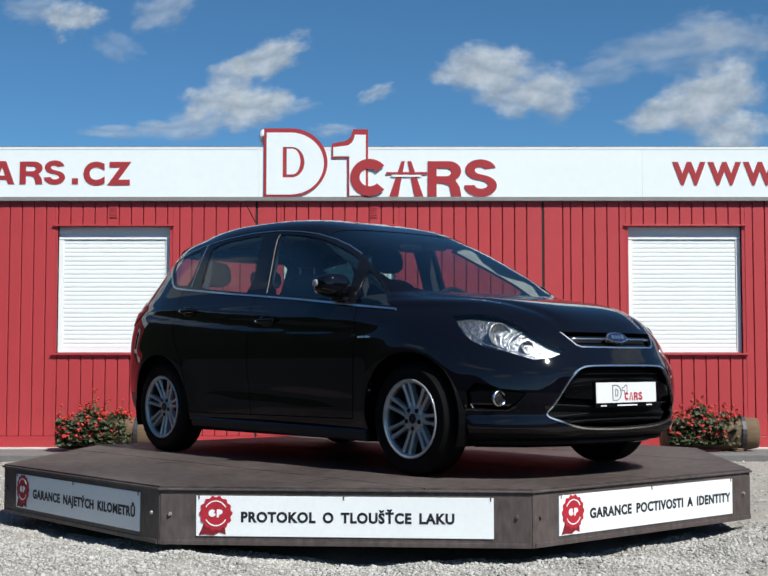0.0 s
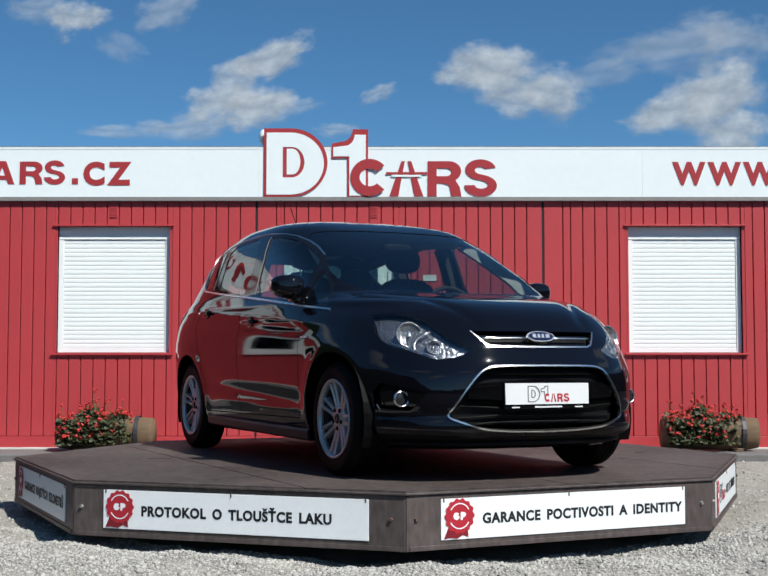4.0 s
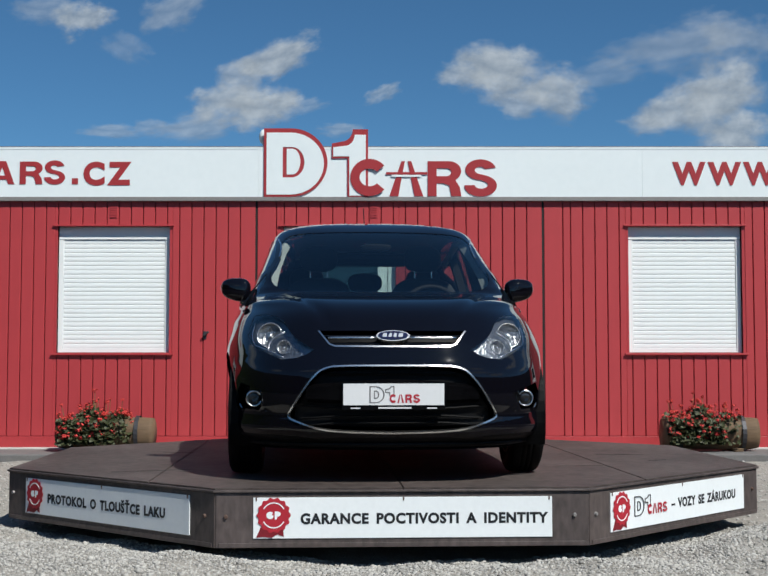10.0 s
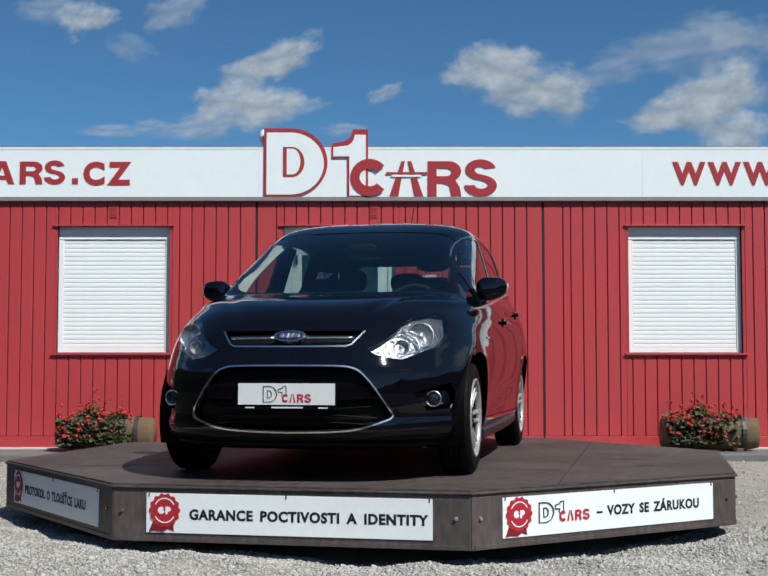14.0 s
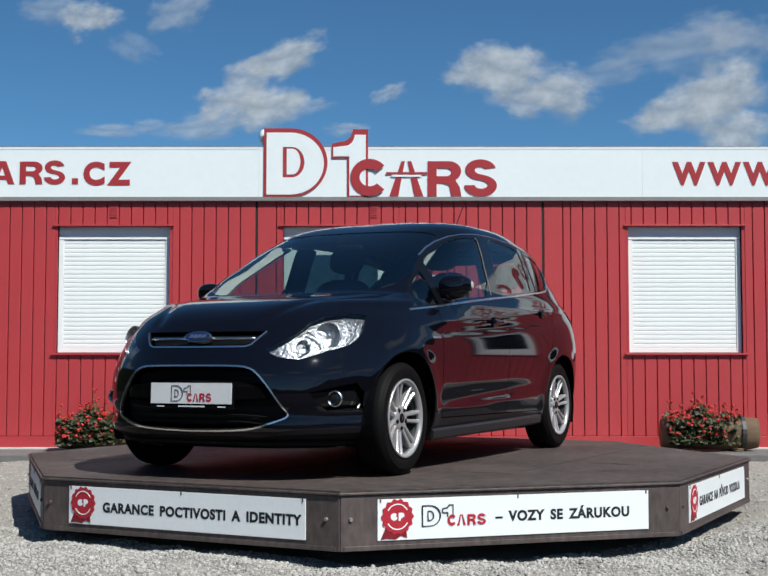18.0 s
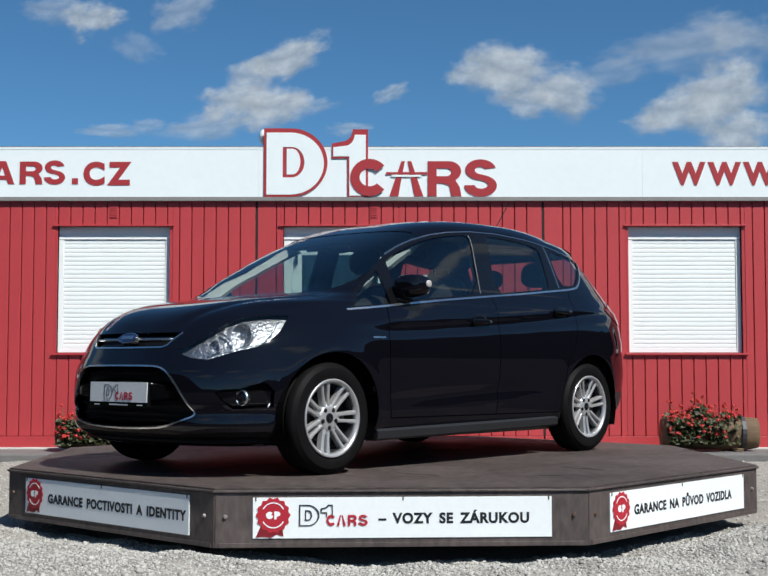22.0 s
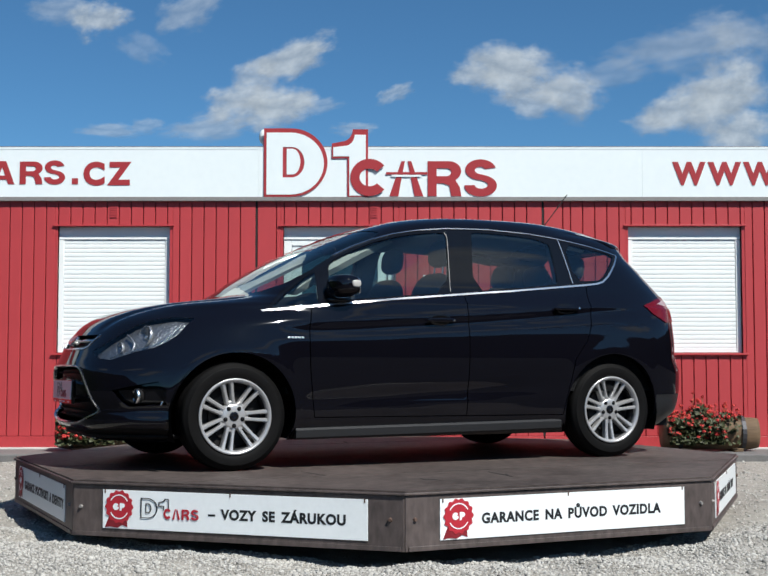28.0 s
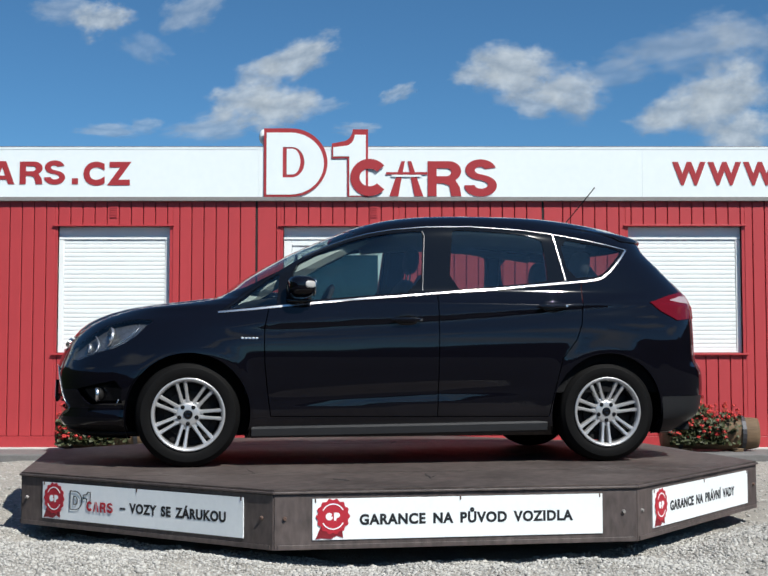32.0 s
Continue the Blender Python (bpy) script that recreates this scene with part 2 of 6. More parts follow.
def tube(points, radius, n=8, closed=False):
    """A round bar along points."""
    bm = bmesh.new()
    pts = [Vector(p) for p in points]
    rings = []
    for i, p in enumerate(pts):
        a = pts[i - 1] if (i or closed) else p
        b = pts[(i + 1) % len(pts)] if (i + 1 < len(pts) or closed) else p
        t = (b - a).normalized()
        u = t.cross(Vector((0, 0, 1)))
        if u.length < 0.05:
            u = t.cross(Vector((0, 1, 0)))
        u.normalize()
        w = u.cross(t)
        rings.append([bm.verts.new(p + radius * (math.cos(2 * math.pi * k / n) * u + math.sin(2 * math.pi * k / n) * w)) for k in range(n)])
    for i in range(len(pts) if closed else len(pts) - 1):
        a, b = rings[i], rings[(i + 1) % len(pts)]
        for k in range(n):
            bm.faces.new([a[k], a[(k + 1) % n], b[(k + 1) % n], b[k]])
    if not closed:
        bm.faces.new(rings[0])
        bm.faces.new(list(reversed(rings[-1])))
    bmesh.ops.recalc_face_normals(bm, faces=bm.faces)
    return bm

def rounded_block_early(size, m):
    bm = bmesh.new()
    add_box(bm, -size[0] / 2, size[0] / 2, -size[1] / 2, size[1] / 2, -size[2] / 2, size[2] / 2, 0.005, m)
    return bm


# ---- ground ----
def ground_height(x, y):
    """Gravel bed: nearly level, heaped a little round the turntable, rising to the strip by the building."""
    r = np.hypot(x, y)
    h = 0.018 * np.sin(1.7 * x + 0.6) * np.sin(1.3 * y + 1.0) + 0.010 * np.sin(5.1 * x + 2) * np.cos(4.3 * y)
    h = h + 0.010 * np.sin(11 * x + 3 * y) * np.sin(9 * y - 4 * x + 1)
    h = h * np.clip((60 - r) / 40, 0, 1)
    a = np.arctan2(y, x)
    lump = 0.75 + 0.45 * np.sin(9 * a + 1) + 0.35 * np.sin(17 * a + 2.3) + 0.25 * np.sin(41 * a + 0.7)
    heap = 0.040 * lump * np.exp(-((r - 2.72) / 0.30) ** 2)
    hollow = -0.03 * np.exp(-((r - 2.25) / 0.35) ** 2)
    return h + heap + hollow + 0.05 * np.clip((y - 2.6) / 1.0, 0, 1)


def build_ground():
    xs = np.concatenate([-np.geomspace(900, 6, 14), np.linspace(-5, 5, 101), np.geomspace(6, 900, 14)])
    ys = np.concatenate([-np.geomspace(900, 8, 14), np.linspace(-6.5, 5, 116), np.geomspace(6, 900, 14)])
    gx, gy = np.meshgrid(xs, ys)
    gz = ground_height(gx, gy)
    v = np.stack([gx, gy, gz], -1).reshape(-1, 3)
    n = len(xs)
    f = [(j * n + i, j * n + i + 1, (j + 1) * n + i + 1, (j + 1) * n + i) for j in range(len(ys) - 1) for i in range(n - 1)]
    me = mesh_from("ground", v, f, True)
    ob = link_mesh("ground", me, ASPHALT)
    me.materials.append(GRAVEL_BED)
    # the pale bed lies round the turntable; unseen dark asphalt beyond darkens the car's reflections
    for p in me.polygons:
        c = p.center
        p.material_index = 1 if abs(c.x) < 2.75 + 0.35 * max(c.y, 0.0) and -3.15 < c.y < 4.4 else 0
    tagged(ob, "pale grey gravel round the turntable, dark asphalt beyond", "ground", kind="structure")


def build_gravel():
    rng = np.random.default_rng(4)
    t = (1 + 5 ** 0.5) / 2
    iv = np.array([(-1, t, 0), (1, t, 0), (-1, -t, 0), (1, -t, 0), (0, -1, t), (0, 1, t), (0, -1, -t), (0, 1, -t), (t, 0, -1), (t, 0, 1), (-t, 0, -1), (-t, 0, 1)]) / 1.9
    fi = np.array([(0, 11, 5), (0, 5, 1), (0, 1, 7), (0, 7, 10), (0, 10, 11), (1, 5, 9), (5, 11, 4), (11, 10, 2), (10, 7, 6), (7, 1, 8), (3, 9, 4), (3, 4, 2), (3, 2, 6), (3, 6, 8), (3, 8, 9), (4, 9, 5), (2, 4, 11), (6, 2, 10), (8, 6, 7), (9, 8, 1)])
    # front of the turntable, then both flanks
    k1, k2 = 84000, 14000
    x = np.concatenate([rng.uniform(-2.4, 2.4, k1), rng.choice([-1, 1], k2) * rng.uniform(1.9, 3.9, k2)])
    y = np.concatenate([rng.uniform(-3.15, -1.1, k1), rng.uniform(-1.1, 3.6, k2)])
    keep = (np.hypot(x, y) > 2.12) & (abs(x) < 2.8 + 0.35 * np.maximum(y, 0))
    x, y = x[keep], y[keep]
    n = len(x)
    size = np.clip(rng.lognormal(-5.32, 0.45, n), 0.0026, 0.024)
    z = ground_height(x, y) + size * 0.15
    shape = rng.uniform(0.65, 1.25, (n, 12, 1)) * iv[None]
    shape = shape * np.stack([rng.uniform(0.8, 1.4, n), rng.uniform(0.7, 1.2, n), rng.uniform(0.5, 0.9, n)], -1)[:, None]
    a = rng.uniform(0, 6.28, n)
    c, s = np.cos(a)[:, None], np.sin(a)[:, None]
    v = np.stack([c * shape[..., 0] - s * shape[..., 1], s * shape[..., 0] + c * shape[..., 1], shape[..., 2]], -1) * size[:, None, None]
    v += np.stack([x, y, z], -1)[:, None]
    f = fi[None] + 12 * np.arange(n)[:, None, None]
    me = bpy.data.meshes.new("gravel")
    me.vertices.add(n * 12)
    me.vertices.foreach_set("co", v.astype(np.float32).ravel())
    me.loops.add(n * 60)
    me.loops.foreach_set("vertex_index", f.astype(np.int32).ravel())
    me.polygons.add(n * 20)
    me.polygons.foreach_set("loop_start", np.arange(0, n * 60, 3, dtype=np.int32))
    me.update(calc_edges=True)
    me.validate()
    m = bpy.data.materials.new("gravel_stone")
    m.use_nodes = True
    b = m.node_tree.nodes["Principled BSDF"]
    b.inputs["Roughness"].default_value = 0.85
    g = node(m, "ShaderNodeNewGeometry")
    rp = node(m, "ShaderNodeValToRGB")
    cr = rp.color_ramp
    cr.elements[0].color = (0.215, 0.206, 0.186, 1)
    cr.elements[1].color = (0.47, 0.452, 0.415, 1)
    e = cr.elements.new(0.35)
    e.color = (0.365, 0.350, 0.320, 1)
    join(m, g, "Random Per Island", rp, 0)
    tc = node(m, "ShaderNodeTexCoord")
    nz = node(m, "ShaderNodeTexNoise", Scale=130.0, Detail=3.0)
    join(m, tc, "Object", nz, "Vector")
    mx = node(m, "ShaderNodeMix")
    mx.data_type, mx.blend_type = 'RGBA', 'OVERLAY'
    mx.inputs[0].default_value = 0.5
    m.node_tree.links.new(rp.outputs[0], mx.inputs[6])
    m.node_tree.links.new(nz.outputs[0], mx.inputs[7])
    m.node_tree.links.new(mx.outputs[2], b.inputs["Base Color"])
    ob = link_mesh("gravel", me, m)
    tagged(ob, "loose pale grey crushed stones on the yard", "gravel", kind="stuff")


build_ground()
build_gravel()
_bm = box(-8.2, 9, 3.62, WALL + 0.06, -0.15, PAVE, 0.01)
tagged(part("pavement", _bm, PAVING), "narrow grey asphalt strip along the foot of the building", "pavement", kind="structure")

tagged(part("kerb", box(-8.2, 9, WALL - 0.17, WALL - 0.014, PAVE - 0.05, PAVE + 0.012, 0.006), KERB), "pale concrete edging at the foot of the wall", "kerb", kind="structure")

# ---- the building of red cabin modules ----
WINDOWS = ((-7.05, -5.87), (-3.415, -2.235), (-1.040, 0.145), (2.590, 3.785), (5.62, 6.80))
WZ0, WZ1 = 1.10, 2.426
JOINTS = (-7.95, -4.339, -1.323, 1.693, 4.709, 7.725)
END0, END1 = -7.955, 7.73
TOPZ = 2.74


def build_walls():
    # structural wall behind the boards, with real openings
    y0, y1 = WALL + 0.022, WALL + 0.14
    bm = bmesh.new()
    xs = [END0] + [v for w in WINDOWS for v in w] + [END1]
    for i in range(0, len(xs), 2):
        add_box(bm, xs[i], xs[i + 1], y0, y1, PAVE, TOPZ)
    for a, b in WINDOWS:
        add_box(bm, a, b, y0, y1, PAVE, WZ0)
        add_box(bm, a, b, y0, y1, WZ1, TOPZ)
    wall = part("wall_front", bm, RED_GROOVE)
    tagged(wall, "red painted timber-clad front wall of a cabin building", "wall", kind="structure")
    # clad with vertical boards
    step, gap = 0.1277, 0.009
    zb, zt = 0.232, TOPZ - 0.005
    cache = {}

    def board(x0, x1, z0, z1):
        w, h = round(x1 - x0, 4), round(z1 - z0, 4)
        if w < 0.012 or h < 0.01:
            return
        if (w, h) not in cache:
            me = bpy.data.meshes.new("board")
            b = min(0.004, w / 4)
            v = [(0, 0.022, 0), (w, 0.022, 0), (w, 0.022, h), (0, 0.022, h), (0, b, 0), (w, b, 0), (w, b, h), (0, b, h), (b, 0, 0), (w - b, 0, 0), (w - b, 0, h), (b, 0, h)]
            f = [(8, 9, 10, 11), (4, 8, 11, 7), (9, 5, 6, 10), (0, 4, 7, 3), (5, 1, 2, 6), (3, 7, 11, 10, 6, 2), (0, 1, 5, 9, 8, 4)]
            me.from_pydata(v, [], f)
            me.materials.append(RED_WALL)
            cache[(w, h)] = me
        ob = new("board", cache[(w, h)])
        ob.parent = wall
        ob.location = (x0, WALL, z0)
    for j in range(5):
        a, b = JOINTS[j] + 0.012, JOINTS[j + 1] - 0.012
        x = a
        count = 0
        while x < b - 0.02:
            w = (0.192, 0.073)[count] if count < 2 else step - gap
            e = min(x + w, b)
            if b - e < 0.09:
                e = b
            pieces = [(x, e, zb, zt)]
            for wa, wb in WINDOWS:
                res = []
                for (p, q, r, s) in pieces:
                    if q <= wa - 0.03 or p >= wb + 0.03 or r >= WZ1 or s <= WZ0:
                        res.append((p, q, r, s))
                        continue
                    if p < wa - 0.03:
                        res.append((p, wa - 0.03, r, s))
                    if q > wb + 0.03:
                        res.append((wb + 0.03, q, r, s))
                    res.append((max(p, wa - 0.03), min(q, wb + 0.03), r, WZ0 - 0.03))
                    res.append((max(p, wa - 0.03), min(q, wb + 0.03), WZ1 + 0.02, s))
                pieces = res
            for pc in pieces:
                board(*pc)
            x = e + gap
            count += 1
    # dark joints between the modules, and the bottom rail
    for x in JOINTS[1:-1]:
        part("joint_strip", box(x - 0.0105, x + 0.0105, WALL + 0.006, WALL + 0.0215, 0.23, TOPZ - 0.005), DARK_GAP, wall)
    for j in range(5):
        bm = box(JOINTS[j] + 0.008, JOINTS[j + 1] - 0.008, WALL - 0.012, WALL + 0.022, PAVE + 0.002, 0.226, 0.004)
        part("bottom_rail", bm, RED_TRIM, wall)
    bm = bmesh.new()
    add_box(bm, END0, END1, WALL + 0.14, 9.0, TOPZ - 0.1, TOPZ + 0.1)
    tagged(part("roof", bm, ROOF), "flat felted roof of the cabin building", "roof", kind="structure")
    bm = bmesh.new()
    add_box(bm, END0, END0 + 0.1, WALL + 0.14, 9.0, PAVE, TOPZ - 0.1)
    add_box(bm, END1 - 0.1, END1, WALL + 0.14, 9.0, PAVE, TOPZ - 0.1)
    add_box(bm, END0 + 0.1, END1 - 0.1, 8.9, 9.0, PAVE, TOPZ - 0.1)
    tagged(part("wall_rear", bm, RED_TRIM), "plain red rear and end walls of the cabin building", "wall", kind="structure")


def build_window(k, xa, xb, open_=False):
    label = "white window with dark panes, its shutter rolled up" if open_ else "white roller shutter, fully closed, in a red cabin window"
    w = thing("window_%d" % k, pose((xa + xb) / 2, WALL, WZ0), label, "window", "cabin windows", "structure")
    hw, h = (xb - xa) / 2, WZ1 - WZ0
    d = 0.060                                    # depth of the reveal
    for s in (-1, 1):
        part("jamb", box(min(s * hw, s * (hw + 0.029)), max(s * hw, s * (hw + 0.029)), 0.004, d + 0.02, -0.005, h), RED_TRIM, w)
    part("head_flashing", box(-hw - 0.045, hw + 0.045, -0.022, d + 0.02, h, h + 0.018, 0.002), RED_TRIM, w, "dull red metal flashing")
    part("sill", box(-hw - 0.045, hw + 0.045, -0.030, d + 0.02, -0.030, -0.007, 0.004), RED_TRIM, w, "dull red metal sill")
    part("shutter_box", box(-hw + 0.002, hw - 0.002, d, d + 0.10, h - 0.135, h - 0.002, 0.003), SHUTTER, w)
    part("box_lip", box(-hw + 0.004, hw - 0.004, d - 0.010, d - 0.001, h - 0.135, h - 0.092, 0.003), SHUTTER, w)
    if open_:
        # frame, sash with a mullion, panes, and a dim room behind
        def rail(name, x0, x1, z0, z1, y):
            part(name, box(x0, x1, y, y + 0.05, z0, z1, 0.004), SHUTTER, w)
        top = h - 0.137
        for s in (-1, 1):
            xo, xi = s * (hw - 0.003), s * (hw - 0.085)
            rail("frame", min(xo, xi), max(xo, xi), 0.0, top, d)
            xo, xi = s * (hw - 0.089), s * (hw - 0.190)
            rail("sash", min(xo, xi), max(xo, xi), 0.065, top - 0.065, d + 0.012)
        rail("frame", -hw + 0.087, hw - 0.087, 0.0, 0.062, d)
        rail("frame", -hw + 0.087, hw - 0.087, top - 0.062, top, d)
        rail("sash", -hw + 0.192, hw - 0.192, 0.065, 0.160, d + 0.012)
        rail("sash", -hw + 0.192, hw - 0.192, top - 0.160, top - 0.065, d + 0.012)
        part("pane", box(-hw + 0.192, hw - 0.192, d + 0.030, d + 0.036, 0.162, top - 0.162), PANE, w)
        part("window_handle", box(-hw + 0.125, -hw + 0.150, d - 0.02, d + 0.010, 0.93, 1.03, 0.004), BAND, w)
        bm = box(-hw, hw, d + 0.09, 1.4, 0.0, h - 0.14)
        bmesh.ops.delete(bm, geom=[f for f in bm.faces if f.normal.y < -0.9], context='FACES_ONLY')
        bmesh.ops.reverse_faces(bm, faces=bm.faces)
        part("room", bm, CABIN, w, "dim room behind the panes")
        return
    for s in (-1, 1):
        x0 = s * (hw - 0.028)
        part("guide_rail", box(x0 - 0.025, x0 + 0.025, d - 0.006, d + 0.03, -0.004, h - 0.137, 0.003), SHUTTER, w)
    top, bot, pitch = h - 0.137, 0.045, 0.0445
    n = int((top - bot) / pitch)
    pitch = (top - bot) / n
    L = 2 * (hw - 0.056)
    prof = [(0.0042, 0.0), (0.0012, 0.003), (0.0, 0.012), (0.0, pitch * 0.65), (0.0012, pitch - 0.006), (0.0042, pitch - 0.0025), (0.012, pitch - 0.0025), (0.012, 0.0)]
    v = [(sx * L / 2, y, z) for sx in (-1, 1) for y, z in prof]
    m_ = len(prof)
    f = [(i, (i + 1) % m_, m_ + (i + 1) % m_, m_ + i) for i in range(m_)] + [tuple(reversed(range(m_))), tuple(range(m_, 2 * m_))]
    me = mesh_from("slat", v, f)
    me.materials.append(SHUTTER)
    for i in range(n):
        ob = new("slat", me)
        ob.parent = w
        ob.location = (0, d + 0.003, bot + i * pitch)
    part("slat_backing", box(-hw + 0.056, hw - 0.056, d + 0.016, d + 0.02, 0.0, h - 0.137), SHUTTER, w)
    part("bottom_bar", box(-hw + 0.054, hw - 0.054, d, d + 0.015, -0.002, 0.043, 0.003), SHUTTER, w)


def build_fascia():
    y = WALL - 0.032
    edges = (END0, -4.24, -1.30, 2.74, 6.0, END1)
    fas = thing("fascia", pose(0, y, 2.77), "white sheet fascia band along the roof edge", "fascia", kind="structure")
    for a, b in zip(edges, edges[1:]):
        bm = box(a + 0.0006, b - 0.0006, 0.0, 0.03, -0.036, 0.490, 0.0008)
        part("panel", bm, WHITE_PANEL, fas)
    part("capping", box(END0, END1, -0.004, 0.14, 0.4915, 0.500, 0.002), GREY_TRIM, fas, "thin grey edge strip")
    part("edge_roll", box(END0, END1, -0.003, -0.0005, 0.468, 0.491, 0.001), WHITE_PANEL, fas)
    part("bottom_trim", box(END0, END1, -0.010, 0.031, -0.080, -0.0375, 0.003), GREY_TRIM, fas, "grey-brown gutter trim")
    part("backing", box(END0, END1, 0.0325, 0.13, -0.028, 0.490), GREY_TRIM, fas)
    return y


def letter_shapes():
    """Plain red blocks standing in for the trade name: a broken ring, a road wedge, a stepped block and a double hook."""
    ring = arc(0.5, 0.5, 0.5, 0.5, 40, 320, 22) + arc(0.5, 0.5, 0.26, 0.24, 318, 42, 18)
    wedge_l = [(0.02, 0.0), (0.27, 0.0), (0.46, 0.98), (0.36, 0.98)]
    wedge_r = [(0.98, 0.0), (0.73, 0.0), (0.54, 0.98), (0.64, 0.98)]
    block = [(0, 0), (0.25, 0), (0.25, 0.36), (0.42, 0.36)] + [(0.60, 0.30), (0.66, 0.0), (0.94, 0.0), (0.90, 0.26), (0.78, 0.44)] + arc(0.60, 0.70, 0.34, 0.28, -55, 90, 10) + [(0, 0.98)]
    hole = [(0.25, 0.56), (0.52, 0.56)] + arc(0.54, 0.67, 0.12, 0.11, -80, 80, 6) + [(0.25, 0.78)]
    # two joined hooks
    s1 = arc(0.50, 0.72, 0.46, 0.28, 12, 270, 20) + [(0.62, 0.40)] + arc(0.52, 0.31, 0.20, 0.10, 40, -180, 12) + [(0.02, 0.30)] + arc(0.50, 0.29, 0.49, 0.29, -180, 72, 20) + [(0.40, 0.62)] + arc(0.48, 0.71, 0.16, 0.09, 220, 20, 10)
    return ring, (wedge_l, wedge_r), (block, hole), s1


def scaled(pts, x, z, w, h):
    return [(x + w * a, z + h * b) for a, b in pts]


def build_sign(y):
    ring, wedges, (block, hole), hook = letter_shapes()
    zf = 2.77
    # the emblem of the trader: white plates with red rims
    em = thing("emblem_sign", pose(0, y, zf - 0.018) @ Matrix.Diagonal((1, 1, 1.011, 1)), "red and white raised emblem sign on the fascia", "sign")

    def dee(x0, z0, x1, z1):
        r = (x1 - x0)
        c = x0 + r * 0.42
        return [(x0, z0)] + arc(c, (z0 + z1) / 2, x1 - c, (z1 - z0) / 2, -90, 90, 22) + [(x0, z1)]
    outer = dee(-1.245, -0.018, -0.575, 0.700)
    part("rim_plate", slab(outer, 0.010, m=Matrix.Translation((0, -0.012, 0))), SIGN_RED, em, "red rim plate")
    inner = dee(-1.217, 0.004, -0.612, 0.655)
    part("face_plate", slab(inner, 0.004, [dee(-1.046, 0.184, -0.818, 0.503)], m=Matrix.Translation((0, -0.016, 0))), WHITE_PANEL, em, "white face plate")
    part("inlay", slab(dee(-1.005, 0.215, -0.860, 0.485), 0.003, m=Matrix.Translation((0, -0.015, 0))), WHITE_PANEL, em)
    bar = [(-0.365, -0.018), (-0.148, -0.018), (-0.148, 0.690), (-0.310, 0.690)] + arc(-0.43, 0.690, 0.12, 0.13, -8, -75, 6) + [(-0.530, 0.540), (-0.530, 0.385), (-0.365, 0.385)]
    part("bar_plate", slab(bar, 0.009, m=Matrix.Translation((0, -0.011, 0))), SIGN_RED, em)
    bar2 = [(-0.345, -0.006), (-0.172, -0.006), (-0.172, 0.632), (-0.290, 0.632)] + arc(-0.40, 0.632, 0.11, 0.12, -10, -70, 5) + [(-0.515, 0.500), (-0.515, 0.405), (-0.345, 0.405)]
    part("bar_face", slab(bar2, 0.004, m=Matrix.Translation((0, -0.015, 0))), WHITE_PANEL, em)
    M = Matrix.Translation((0, -0.022, 0))
    low = Matrix.Translation((0, -0.007, 0))
    part("ring_block", slab(scaled(ring, -0.335, -0.012, 0.405, 0.390), 0.006, m=M), SIGN_RED, em)
    bm = slab(scaled(wedges[0], 0.070, -0.012, 0.37, 0.375), 0.007, m=low)
    part("wedge_block", bm, SIGN_RED, em)
    part("wedge_block", slab(scaled(wedges[1], 0.070, -0.012, 0.37, 0.375), 0.007, m=low), SIGN_RED, em)
    part("bridge_bar", slab([(0.04, 0.215), (0.475, 0.215), (0.475, 0.240), (0.04, 0.240)], 0.004, m=Matrix.Translation((0, -0.012, 0))), SIGN_RED, em)
    part("bridge_gap", slab([(0.10, 0.190), (0.41, 0.190), (0.41, 0.212), (0.10, 0.212)], 0.003, m=Matrix.Translation((0, -0.0115, 0))), WHITE_PANEL, em)
    part("step_block", slab(scaled(block, 0.480, -0.012, 0.375, 0.375), 0.007, [scaled(hole, 0.480, -0.012, 0.375, 0.375)], m=low), SIGN_RED, em)
    part("hook_block", slab(scaled(hook, 0.862, -0.015, 0.350, 0.390), 0.007, m=low), SIGN_RED, em)
    # web address on the band, twice
    zl, hl = 0.098, 0.244
    for x0, dz in ((-6.33, 0.0), (3.055, 0.004)):
        ad = thing("fascia_lettering", pose(x0, y - 0.001, zf + dz), "red lettering of a web address on the white fascia", "lettering", "web addresses")
        M = Matrix.Translation((0, -0.004, 0))
        words("WWW", hl * 0.95, 1.10, SIGN_RED, ad, pose(0, -0.002, zl), bold=0.048, spread=1.42)
        part("dot", slab([(1.175, zl), (1.240, zl), (1.240, zl + 0.062), (1.175, zl + 0.062)], 0.003, m=M), SIGN_RED, ad)
        part("round_block", slab(dee(1.315, zl, 1.555, zl + hl), 0.003, [dee(1.375, zl + 0.055, 1.495, zl + hl - 0.055)], m=M), SIGN_RED, ad)
        part("bar_block", slab([(1.675, zl), (1.740, zl), (1.740, zl + hl), (1.690, zl + hl), (1.615, zl + hl - 0.06), (1.615, zl + hl - 0.11), (1.675, zl + hl - 0.09)], 0.003, m=M), SIGN_RED, ad)
        part("ring_block", slab(scaled(ring, 1.90, zl, 0.26, hl), 0.003, m=M), SIGN_RED, ad)
        part("wedge_block", slab(scaled([(0.0, 0.0), (0.26, 0.0), (0.34, 0.2), (0.68, 0.2), (0.75, 0.0), (1.0, 0.0), (0.66, 1.0), (0.34, 1.0)], 2.195, zl, 0.265, hl), 0.003, [scaled([(0.38, 0.37), (0.63, 0.37), (0.505, 0.74)], 2.195, zl, 0.265, hl)], m=M), SIGN_RED, ad)
